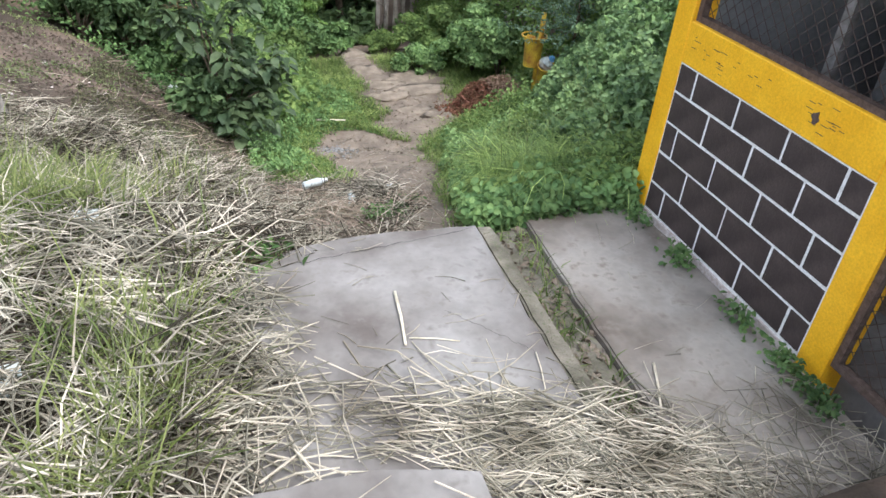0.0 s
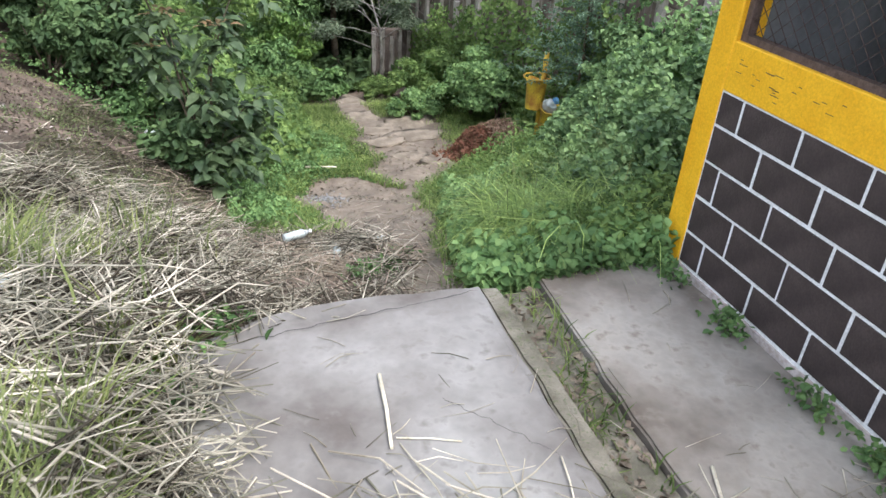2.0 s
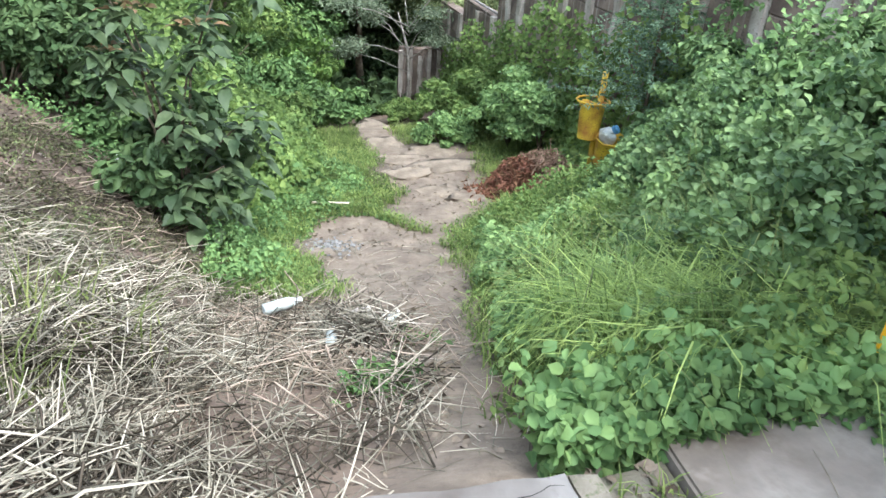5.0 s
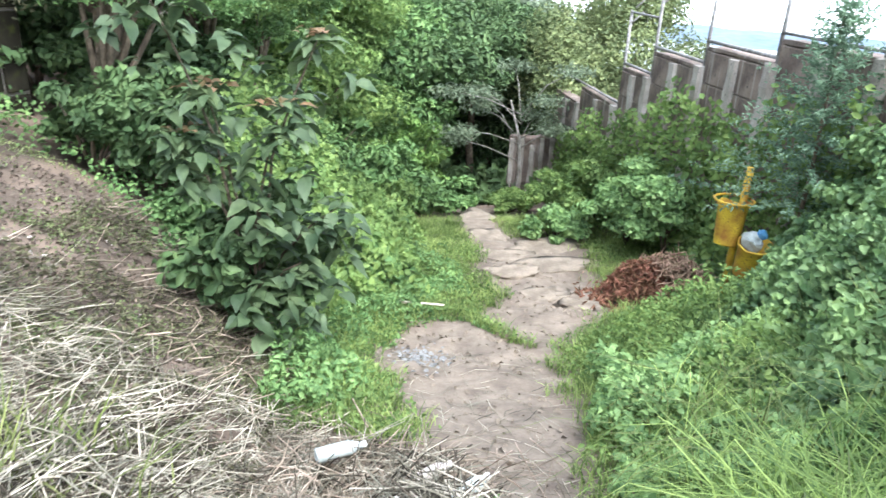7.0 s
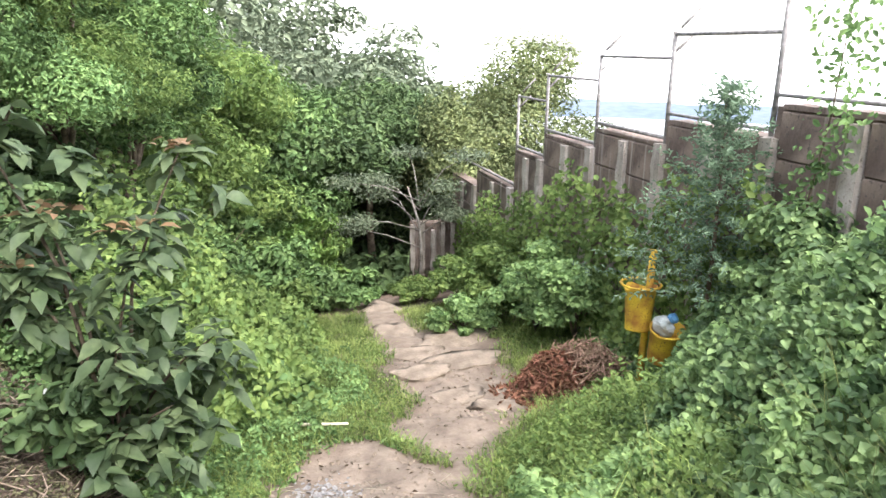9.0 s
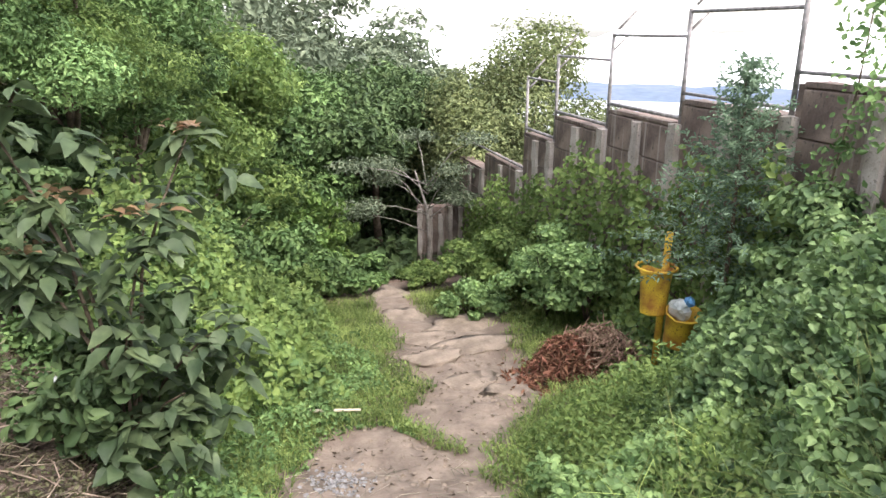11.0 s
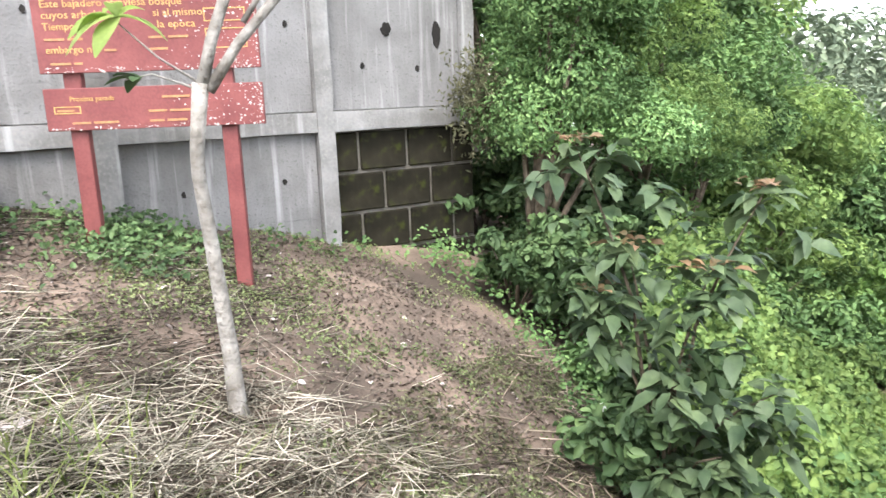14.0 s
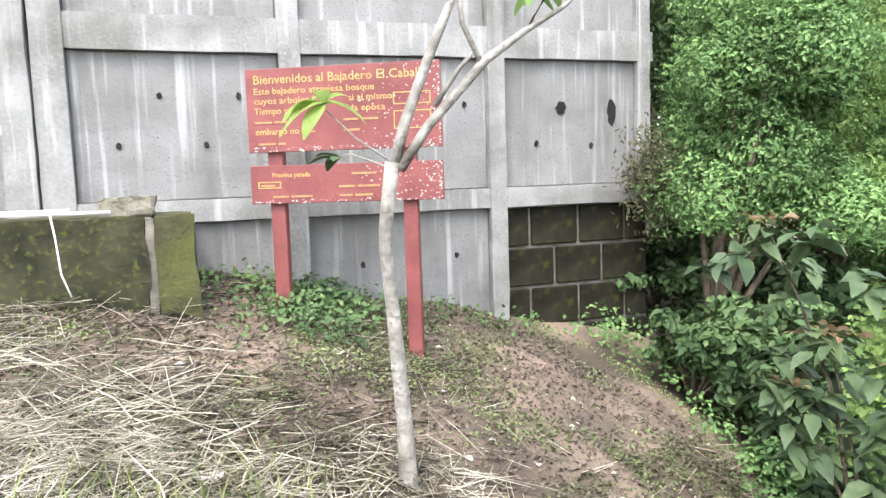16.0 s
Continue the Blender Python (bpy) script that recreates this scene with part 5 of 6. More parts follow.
mound(12000, 2.3, 5.2, 8.4, 14, lambda x, y: 0.1 + 0.9 * right_lift(x, y), 0.06, M_LEAFL, lambda x, y: on_right(x, y) & (bumps(x, y, 1.9, 2) > -0.3), "low leafy weeds below the retaining wall")
left_lift = lambda x, y: np.clip((path_x(y) - path_w(y) - x - 0.65) * 0.8, 0, 1.6) * (1 + 0.3 * bumps(x, y, 2.0, 1)) * np.clip((y - 8.3) / 2, 0, 1)
on_left = lambda x, y: (x < path_x(y) - path_w(y) - 0.75 + 0.3 * bumps(x, y, 3.1, 2)) & (x > -0.2 - 0.1 * (y - 8))
mound(40000, -3.2, 2.4, 8.3, 19.5, left_lift, 0.075, M_LEAFL, on_left, "bright green creepers covering the bank")
mound(12000, -3.2, 2.4, 8.3, 19.5, left_lift, 0.10, M_LEAF, lambda x, y: on_left(x, y) & (bumps(x, y, 1.3, 3) > 0), "darker green creepers on the bank")
far = scatter(26000, -9, 14, 18, 44, lambda x, y: (x < 5) | (y > 20))
far[:, 2] += rng.uniform(0, 1, len(far)) * (0.7 + 0.5 * bumps(far[:, 0], far[:, 1], 0.9))
stuff(leaf_mesh("thicket", far, np.tile([0, -0.4, 0.8], (len(far), 1)), 0.30, M_LEAFD, jitter=0.5), "dark green thicket in the valley", "thicket")
p = scatter(5000, -2.6, 0.6, 7.3, 10.6, lambda x, y: y > np.interp(x, [-2.6, -1.7, -0.9, -0.4, 0.1, 0.6], [9.8, 9.6, 9.1, 8.5, 8.25, 8.0]) + 0.15 * bumps(x, y, 4))
p[:, 2] += rng.uniform(0.02, 0.3, len(p))
stuff(leaf_mesh("weeds", p, np.tile([0.3, -0.3, 0.9], (len(p), 1)), 0.046, M_LEAF, jitter=0.5, aspect=0.7), "low dark weeds at the foot of the trees", "weeds")
foot = scatter(2200, -5.0, -2.0, 6.0, 10.4, lambda x, y: (lambda s, d: (d > 0.05) & (d < 0.45) & (s > 0.5) & (s < 5.2))((x - A.x) * 0.525 + (y - A.y) * 0.851, (x - A.x) * 0.851 - (y - A.y) * 0.525))
foot[:, 2] += rng.uniform(0.02, 0.16, len(foot))
stuff(leaf_mesh("weeds", foot, np.tile([0.3, -0.3, 0.9], (len(foot), 1)), 0.05, M_LEAF, jitter=0.5, aspect=0.7), "green weeds at the foot of the wall", "weeds")
p = np.stack([rng.normal(-3.7, 0.26, 1100), rng.normal(7.45, 0.3, 1100), np.zeros(1100)], -1)
p[:, 2] = height(p[:, 0], p[:, 1]) + rng.uniform(0.02, 0.17, 1100)
stuff(leaf_mesh("weeds", p, np.tile([0.3, -0.3, 0.9], (1100, 1)), 0.05, M_LEAFD, jitter=0.5, aspect=0.7), "green weeds around the sign post", "weeds")
y_ = rng.uniform(8.2, 17.5, 9000)
up_ = rng.uniform(0, 1, 9000) ** 1.3
tops = np.interp(y_, [8, 10, 12, 14, 16, 18], [0.45, 0.0, -0.45, -0.95, -1.7, -2.2]) + 0.35 * bumps(y_, y_ * 0.7, 3.0) + 0.15 * bumps(y_, y_, 9.0)
lows = height(np.full(9000, 5.1), y_)
p = np.stack([RX - 0.06 - rng.uniform(0, 0.25, 9000), y_, lows + (tops - lows) * up_], -1)
stuff(leaf_mesh("creeper", p, np.tile([-0.8, -0.4, 0.5], (9000, 1)), 0.08, M_LEAFL, jitter=0.6, aspect=0.75), "creepers climbing the foot of the retaining wall", "creeper")
hang = np.stack([rng.normal(-2.1, 0.14, 1500), rng.normal(10.45, 0.14, 1500), rng.normal(1.2, 0.22, 1500)], -1)
stuff(leaf_mesh("weeds", hang, np.tile([0.5, -0.6, 0.2], (1500, 1)), 0.06, M_LITTERG, jitter=0.6, aspect=0.3), "dry grey green tuft hanging from the beam", "weeds")

# small plants and litter on the bare slope
slope = lambda x, y: (x < 0.2 + 0.1 * (y - 6)) & (y > 5.2)
p = scatter(72000, -5.2, 0.4, 4.9, 9.8, lambda x, y: slope(x, y) & (bumps(x, y, 1.6, 8) + 0.8 * bumps(x, y, 5, 2) + rng.normal(0, 0.6, len(x)) > 0.1))
p[:, 2] += rng.uniform(0.0, 0.035, len(p))
stuff(leaf_mesh("ground_plants", p, np.tile([0, 0, 1.0], (len(p), 1)), 0.026, M_LEAFO, jitter=0.7, aspect=0.6), "tiny green plants on the bare slope", "weeds")
p = scatter(18000, -5.2, 0.9, 4.6, 9.4, lambda x, y: (x < 0.35 + 0.1 * (y - 6)))
p[:, 2] += rng.uniform(0.004, 0.03, len(p))
stuff(leaf_mesh("leaf_litter", p, np.tile([0, 0, 1.0], (len(p), 1)), 0.036, M_LITTER, jitter=0.5, aspect=0.55), "dry brown leaf litter on the slope", "leaf litter")
p = scatter(12000, -1.3, 0.5, 5.6, 9.6, lambda x, y: (x < 0.4 + 0.1 * (y - 6)) & (bumps(x, y, 2.3, 4) + 0.6 * bumps(x, y, 6.0, 1) + 0.5 * x > -1.0))
p[:, 2] += rng.uniform(0.003, 0.045, len(p))
stuff(leaf_mesh("leaf_litter", p, np.tile([0, 0, 1.0], (len(p), 1)), 0.034, M_LITTERG, jitter=0.7, aspect=0.5), "dark rotting leaves and sprigs on the slope", "leaf litter")
p = scatter(150, -4.6, 0.6, 5.2, 8.6, lambda x, y: (x < 0.35 + 0.1 * (y - 6)))
p[:, 2] += rng.uniform(0.005, 0.03, len(p))
stuff(leaf_mesh("leaf_litter", p, np.tile([0, 0, 1.0], (len(p), 1)), 0.045, M_CHIP, jitter=0.4, aspect=0.6, spread_size=0.6), "pale curled dry leaves on the slope", "leaf litter")


e_ = rng.uniform(6.6, 9.4, 260)
p = np.stack([np.interp(e_, [6.6, 7.5, 8.5, 9.4], [0.2, 0.05, -0.35, -1.0]) + rng.normal(0, 0.28, 260), e_, np.zeros(260)], -1)
p[:, 2] = height(p[:, 0], p[:, 1]) + 0.02
stuff(stalk_mesh("fallen_twigs", p, 0.34, 0.005, M_TWIG, tilt=0.12), "fallen brown twigs along the edge of the slope", "twigs")


# ---- straw ----
def straw_zone(x, y):
    """Left of the slab, over its near end, and down the bank to the path."""
    left = (x < 0.02 + 0.12 * bumps(x, y, 4)) & (y < 3.5)
    down = (y >= 3.4) & (y < np.where(x < 0, 6.7 + 0.55 * x, 6.45 - 0.2 * x) + 0.2 * bumps(x, y, 3)) & (x < 1.3 + 0.06 * (y - 3.5) + 0.12 * bumps(x, y, 5)) & ~((x > 0.9) & (y < 4.1))
    return left | down


p = scatter(48000, -3.2, 1.4, 0.7, 6.6, straw_zone)
heap = bumps(p[:, 0], p[:, 1], 2.1, 3) + 0.5 * bumps(p[:, 0], p[:, 1], 4.7, 1)
thin_out = np.clip(1.0 - 1.2 * np.clip(-p[:, 0] - 1.3, 0, 3) * np.clip(p[:, 1] - 4.2, 0, 1), 0.06, 1)
keep = rng.uniform(0, 1, len(p)) < (0.1 + 0.36 * np.clip(0.45 + heap, 0, 1.4)) * thin_out
p, heap = p[keep], heap[keep]
p[:, 2] += np.abs(rng.normal(0.02, 0.045, len(p))) + 0.15 * np.clip(heap, 0, 1.2) + 0.16 * ((p[:, 0] > -0.3) & (p[:, 1] < 3.45))
swirl = 0.5 + 2.2 * bumps(p[:, 0], p[:, 1], 1.1, 2) + 0.8 * bumps(p[:, 0], p[:, 1], 3.7, 5)
cut = len(p) * 10 // 20
near = p[:cut, 1] < 3.6
for pick, th in ((near, 0.0043), (~near, 0.003)):
    stuff(stalk_mesh("straw", p[:cut][pick], 0.38, th, M_STRAW, heading=swirl[:cut][pick], turn=0.95), "cut dry straw lying in heaps", "straw")
# dark under layer: shade between the stalks put into straw colour
stuff(stalk_mesh("straw", p[cut:] - [0, 0, 0.03], 0.32, 0.0036, M_STRAWDARK), "old straw beneath, coloured dark for the shaded gaps", "straw")
p = scatter(6500, -4.8, 0.2, 4.6, 7.8)
k = rng.uniform(0, 1, len(p)) < np.clip(1.5 - 0.45 * (p[:, 1] - 4.2) - 0.2 * np.abs(p[:, 0] + 1.9), 0.07, 1) * np.clip(0.6 + bumps(p[:, 0], p[:, 1], 2.2, 4), 0.15, 1)
p = p[k]
p[:, 2] += np.abs(rng.normal(0.03, 0.03, len(p)))
stuff(stalk_mesh("straw", p, 0.46, 0.0023, M_STRAW), "loose straw on the slope", "straw")
p = np.stack([rng.normal(-2.5, 0.5, 1300), rng.normal(5.1, 0.33, 1300), np.zeros(1300)], -1)
p[:, 2] = height(p[:, 0], p[:, 1]) + np.abs(rng.normal(0.02, 0.07, 1300))
stuff(stalk_mesh("straw", p, 0.46, 0.0023, M_STRAW, heading=1.9 + 1.5 * bumps(p[:, 0], p[:, 1], 2.0), turn=1.0), "heap of pale straw on the slope", "straw")
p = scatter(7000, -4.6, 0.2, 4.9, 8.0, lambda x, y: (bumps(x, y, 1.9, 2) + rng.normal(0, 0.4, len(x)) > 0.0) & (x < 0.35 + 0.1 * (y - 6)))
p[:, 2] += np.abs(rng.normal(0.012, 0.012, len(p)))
stuff(stalk_mesh("straw", p, 0.24, 0.0032, M_STRAWDARK, tilt=0.1), "old dark straw trodden into the slope", "straw")
p = np.stack([rng.normal(1.0, 0.32, 1500), rng.normal(5.55, 0.42, 1500), np.zeros(1500)], -1)
p[:, 2] = height(p[:, 0], p[:, 1]) + np.abs(rng.normal(0.02, 0.05, 1500))
stuff(stalk_mesh("straw", p, 0.3, 0.0034, M_TWIG, tilt=0.2), "brown broken stalks heaped beside the path", "straw")
p = scatter(2600, -2.2, 0.75, 5.0, 7.2, lambda x, y: y < 7.1 - 0.25 * np.abs(x + 0.4) + 0.3 * bumps(x, y, 2.6, 5))
p[:, 2] += np.abs(rng.normal(0.02, 0.03, len(p)))
stuff(stalk_mesh("straw", p, 0.34, 0.0026, M_STRAW, tilt=0.12), "thin straw strewn down the bank", "straw")
p = np.stack([rng.uniform(-1.0, 0.22, 1300), rng.uniform(1.3, 3.4, 1300), np.zeros(1300)], -1)
p = p[rng.uniform(0, 1, 1300) < 0.45 + 0.55 * (bumps(p[:, 0], p[:, 1], 3.1, 3) > 0)]
p[:, 2] = np.maximum(height(p[:, 0], p[:, 1]), np.where(p[:, 0] > -0.25, 0.01, -9)) + 0.16 * np.clip(0.25 - p[:, 0], 0, 1) + np.abs(rng.normal(0.03, 0.05, len(p)))
stuff(stalk_mesh("straw", p, 0.36, 0.0042, M_STRAW, heading=-0.5, turn=0.9, tilt=0.15), "pale straw spilling onto the edge of the slab", "straw")
# band of straw over the near end of the slab
u = rng.uniform(0, 1, 1150) ** 0.7
p = np.stack([0.05 + 1.95 * u, 2.32 - 0.75 * u - 0.25 * np.abs(rng.normal(0, 1, 1150)) + 0.16 * rng.normal(0, 1, 1150), np.zeros(1150)], -1)
p = p[(p[:, 1] > 1.0) & (p[:, 1] < 2.75)]
p = p[rng.uniform(0, 1, len(p)) < np.clip(0.25 + p[:, 0] * 0.8, 0, 1)]
p = p[~((p[:, 0] > 0.32) & (p[:, 0] < 0.8) & (p[:, 1] > 1.4) & (p[:, 1] < 1.9) & (rng.uniform(0, 1, len(p)) < 0.85))]
inside = p[:, 0] > 1.6
p[:, 2] = np.where(inside, -0.09, 0.012) + np.abs(rng.normal(0, 0.016, len(p))) + np.where((p[:, 1] < 1.66) & (p[:, 0] < 0.78), 0.17, 0)
stuff(stalk_mesh("straw", p, 0.36, 0.0035, M_STRAW, heading=-0.45, turn=0.6, tilt=0.05), "pale straw swept across the slab", "straw")
p = scatter(900, 1.85, 2.72, 0.7, 2.1)
p[:, 2] = -0.09 + np.abs(rng.normal(0, 0.012, len(p)))
p = p[rng.uniform(0, 1, len(p)) < np.clip(2.1 - p[:, 1], 0, 1)]
stuff(stalk_mesh("straw", p, 0.26, 0.0026, M_STRAW, tilt=0.04), "pale straw on the concrete strip", "straw")
p = scatter(60, 0.0, 2.65, 1.7, 3.4)
p[:, 2] = np.where(p[:, 0] > 1.8, -0.088, 0.01)
stuff(stalk_mesh("straw", p, 0.16, 0.002, M_STRAW, tilt=0.01), "single straws on the slab", "straw")
p = scatter(900, 0.8, 2.4, 3.8, 8.6, lambda x, y: ~off_path(x, y) & (rng.uniform(0, 1, len(x)) < np.clip(1.25 - 0.28 * (y - 5), 0.12, 1)))
p[:, 2] += 0.01
stuff(stalk_mesh("straw", p, 0.2, 0.002, M_STRAW, tilt=0.05), "single straws on the path", "straw")
# grass tufts growing through the straw
g = np.concatenate([np.stack([rng.normal(x, r, n), rng.normal(y, r, n), np.zeros(n)], -1) for x, y, r, n in
                    [(-0.36, 2.2, 0.12, 300), (-0.6, 2.5, 0.13, 200), (-0.2, 2.6, 0.09, 170), (-0.95, 3.75, 0.2, 420), (-1.3, 4.1, 0.2, 300), (-0.5, 1.75, 0.12, 220), (-1.1, 3.0, 0.18, 160), (-0.75, 4.3, 0.15, 220), (-1.9, 4.4, 0.3, 250), (-0.12, 3.2, 0.1, 120), (-0.95, 4.9, 0.22, 300), (-0.5, 4.75, 0.15, 160), (-1.6, 5.2, 0.3, 260), (-0.25, 5.5, 0.2, 120)]])
g[:, 2] = height(g[:, 0], g[:, 1])
g = g[(g[:, 0] < 0.1) | (g[:, 1] > 4)]
stuff(blade_mesh("dry_grass", g[::4] + rng.normal(0, 0.07, g[::4].shape) * [1, 1, 0], 0.42, 0.0048, M_STRAW, lean=1.3, spread_len=0.5), "dry bent grass blades among the straw", "grass")
stuff(blade_mesh("grass_tufts", g, 0.38, 0.0055, M_GRASSY, lean=0.8, spread_len=0.5), "yellow green grass growing through the straw", "grass")
g = np.concatenate([np.stack([rng.normal(x, 0.09, n), rng.normal(y, 0.09, n), np.zeros(n)], -1) for x, y, n in [(1.2, 4.75, 260), (1.45, 5.6, 260), (1.5, 5.4, 200), (0.15, 3.42, 120), (-0.05, 2.9, 80)]])
g[:, 2] = np.maximum(height(g[:, 0], g[:, 1]), np.where(g[:, 1] < 3.45, 0, -9)) + rng.uniform(0, 0.1, len(g))
stuff(leaf_mesh("weeds", g, np.tile([0, 0, 1.0], (len(g), 1)), 0.05, M_LEAF, jitter=0.6, aspect=0.5), "small green weed tufts beside the path", "weeds")
g = np.concatenate([scatter(420, 1.50, 1.80, 1.9, 3.5, lambda x, y: (bumps(x, y, 5, 2) > 0.0)), scatter(90, 1.7, 1.86, 2.8, 3.5)])
g[:, 2] = -0.13
stuff(blade_mesh("gutter_grass", g, 0.1, 0.004, M_GRASSS, lean=1.3), "short grass growing in the gutter", "grass")
wx = np.concatenate([rng.normal(yc, 0.07, n) for yc, n in [(3.45, 80), (2.95, 130), (2.35, 90), (2.0, 130), (1.75, 160), (3.62, 160)]])
wz = np.stack([2.66 - np.abs(rng.normal(0, 0.05, len(wx))), wx, -0.09 + rng.uniform(0, 0.11, len(wx))], -1)
stuff(leaf_mesh("weeds", wz, np.tile([-0.4, 0, 0.9], (len(wz), 1)), 0.035, M_LEAF, jitter=0.6, aspect=0.7), "small green weeds along the booth foot", "weeds")

# sticks on the slab
for a, b, r in [((0.80, 2.92, 0.012), (0.75, 2.50, 0.012), 0.010), ((0.78, 2.55, 0.008), (1.02, 2.47, 0.008), 0.004), ((1.98, 2.18, -0.088), (1.84, 1.88, -0.088), 0.008), ((1.36, 2.30, 0.012), (1.30, 2.05, 0.012), 0.004)]:
    st = part("stick", tube_bm([a, (Vector(a) + Vector(b)) / 2 + Vector((0.006, 0.004, 0.002)), b], [r, r * 0.9, r * 0.7], 6), M_PALE)
    tagged(st, "pale dry stick lying on the slab", "stick", "sticks")
st = part("stick", tube_bm([(1.35, 9.72, ground_at(1.35, 9.72) + 0.12), (1.8, 9.62, ground_at(1.8, 9.62) + 0.13)], [0.016, 0.011], 6), M_PALE)
tagged(st, "pale bare stick lying in the grass", "stick")


# ---- litter ----
def bottle(x, y, yaw, s, tint, label):
    b = empty("plastic_bottle", (x, y, ground_at(x, y) + 0.13), label, "bottle", "litter by the path", turn=yaw)
    part("body", tube_bm([(-0.11 * s, 0, 0), (-0.105 * s, 0, 0), (-0.03 * s, 0, 0.004), (0.05 * s, 0, 0), (0.085 * s, 0, 0), (0.11 * s, 0, 0)], [0.022 * s, 0.036 * s, 0.034 * s, 0.036 * s, 0.022 * s, 0.014 * s], 12), tint, b)
    part("cap", tube_bm([(0.11 * s, 0, 0), (0.13 * s, 0, 0)], 0.016 * s, 10), M_PVC, b, "white cap")


bottle(0.83, 6.14, 20, 1.1, M_PLASTIC, "crumpled cloudy plastic bottle in the straw")
bottle(1.27, 5.92, 35, 1.0, M_CHIP, "dirty beige plastic bottle in the straw")
bottle(1.42, 5.74, 38, 1.1, M_PLASTIC, "clear plastic bottle beside the path")
bottle(1.06, 5.42, 80, 0.9, M_PLASTIC, "small cloudy plastic bottle in the straw")


def scrap(x, y, s, material, label, up=0.02):
    """A crumpled sheet of plastic or paper."""
    bm = bmesh.new()
    bmesh.ops.create_grid(bm, x_segments=7, y_segments=7, size=s)
    for v in bm.verts:
        v.co.z = up + s * 0.7 * abs(noise.noise((v.co.x * 2.2 / s + x, v.co.y * 2.2 / s, y))) * 1.2
        v.co.x *= 1 + 0.4 * noise.noise((v.co.y / s, x, 3))
    bmesh.ops.solidify(bm, geom=list(bm.faces), thickness=0.002)
    ob = part("plastic_scrap", bm, material)
    ob.location = (x, y, ground_at(x, y))
    tagged(ob, label, "litter", "scattered litter")


scrap(-0.49, 9.2, 0.06, M_PVC, "small white plastic scrap on the ground", 0.12)
scrap(-0.93, 2.25, 0.10, M_PLASTIC, "crumpled clear plastic bag in the straw", 0.12)
scrap(-0.72, 3.55, 0.07, M_PLASTIC, "crumpled cloudy plastic cup in the straw", 0.12)
scrap(0.28, 1.78, 0.035, M_CHIP, "pale dry leaf scrap on the straw", 0.1)
scrap(-0.55, 5.2, 0.05, M_PVC, "white plastic scrap in the straw", 0.08)
scrap(-2.2, 5.6, 0.05, M_CHIP, "pale scrap on the slope", 0.05)

# dead branches pile
def lying(n, x, y, rx, ry, h):
    p = np.stack([rng.normal(x, rx, n), rng.normal(y, ry, n), np.zeros(n)], -1)
    q = np.clip(1 - ((p[:, 0] - x) / rx / 2) ** 2 - ((p[:, 1] - y) / ry / 2) ** 2, 0, 1)
    p[:, 2] = height(p[:, 0], p[:, 1]) + h * q * rng.uniform(0.3, 1, n) + 0.02
    return p


dp = lying(3000, 4.1, 10.25, 0.2, 0.24, 0.45)
stuff(leaf_mesh("dead_leaves", dp, np.tile([-0.2, -0.4, 0.9], (3000, 1)), 0.10, M_DEAD, jitter=0.7, aspect=0.22), "heap of dead red brown fern leaves", "dead leaves")
dp = lying(200, 4.45, 10.3, 0.24, 0.36, 0.5)
stuff(stalk_mesh("dead_twigs", dp, 0.42, 0.006, M_TAN, heading=0.9, turn=0.5), "dry brown twigs on the heap", "twigs")
dp = lying(1500, 4.45, 10.3, 0.26, 0.38, 0.48)
stuff(leaf_mesh("dead_leaves", dp, np.tile([-0.2, -0.4, 0.9], (1500, 1)), 0.06, M_TAN, jitter=0.6, aspect=0.35), "faded brown dead leaves and earth on the heap", "dead leaves")

# ---- yellow litter bins on a post ----
bins = empty("litter_bin", (4.72, 9.5, ground_at(4.72, 9.5)), "two broken yellow litter bins on a yellow post", "litter bin")
gz = ground_at(4.72, 9.5)
part("post", tube_bm([(-0.02, 0, 0), (0.0, 0, -0.52 - gz)], 0.035, 8), M_YELLOWF, bins)


def bucket(at, r, h, tilt, turn, label):
    bm = bmesh.new()
    n = 16
    rows = []
    for z, k in ((0, 0.78), (0.02, 0.8), (h * 0.93, 0.98), (h * 0.95, 1.06), (h, 1.06), (h, 0.97), (0.03, 0.76)):
        rows.append([bm.verts.new((r * k * math.cos(2 * math.pi * i / n), r * k * math.sin(2 * math.pi * i / n), z * (1 - (0.18 * abs(noise.noise((i * 0.7, h, r))) if z > h * 0.9 else 0)))) for i in range(n)])
    for a, b in zip(rows, rows[1:]):
        for i in range(n):
            bm.faces.new((a[i], a[(i + 1) % n], b[(i + 1) % n], b[i])).smooth = True
    bm.faces.new(rows[0][::-1])
    bm.faces.new(rows[-1])
    bm.transform(pose(*at, tilt[0], tilt[1], turn))
    return part("bucket", bm, M_YELLOWF, bins, label)


b1 = bucket((-0.13, -0.05, -1.30 - gz), 0.15, 0.45, (-6, 4), 0, "faded yellow bucket, brown inside")
b2 = bucket((0.0, -0.3, -1.52 - gz), 0.165, 0.36, (10, -4), 30, "faded yellow bucket holding rubbish")
part("ring", tube_bm([(-0.12 + 0.19 * math.cos(a), -0.03 + 0.19 * math.sin(a), -0.84 - gz) for a in [i * 0.5236 for i in range(13)]], 0.013, 6), M_YELLOWF, bins, "yellow hoop")
bag = bmesh.new()
bmesh.ops.create_icosphere(bag, subdivisions=3, radius=0.1)
for v in bag.verts:
    v.co *= 1 + 0.35 * noise.noise(v.co * 14)
bag.transform(Matrix.Translation((0.0, -0.3, -1.17 - gz)))
part("plastic_bag", bag, M_PLASTIC, bins, "white and blue plastic rubbish")
bag = bmesh.new()
bmesh.ops.create_icosphere(bag, subdivisions=2, radius=0.05)
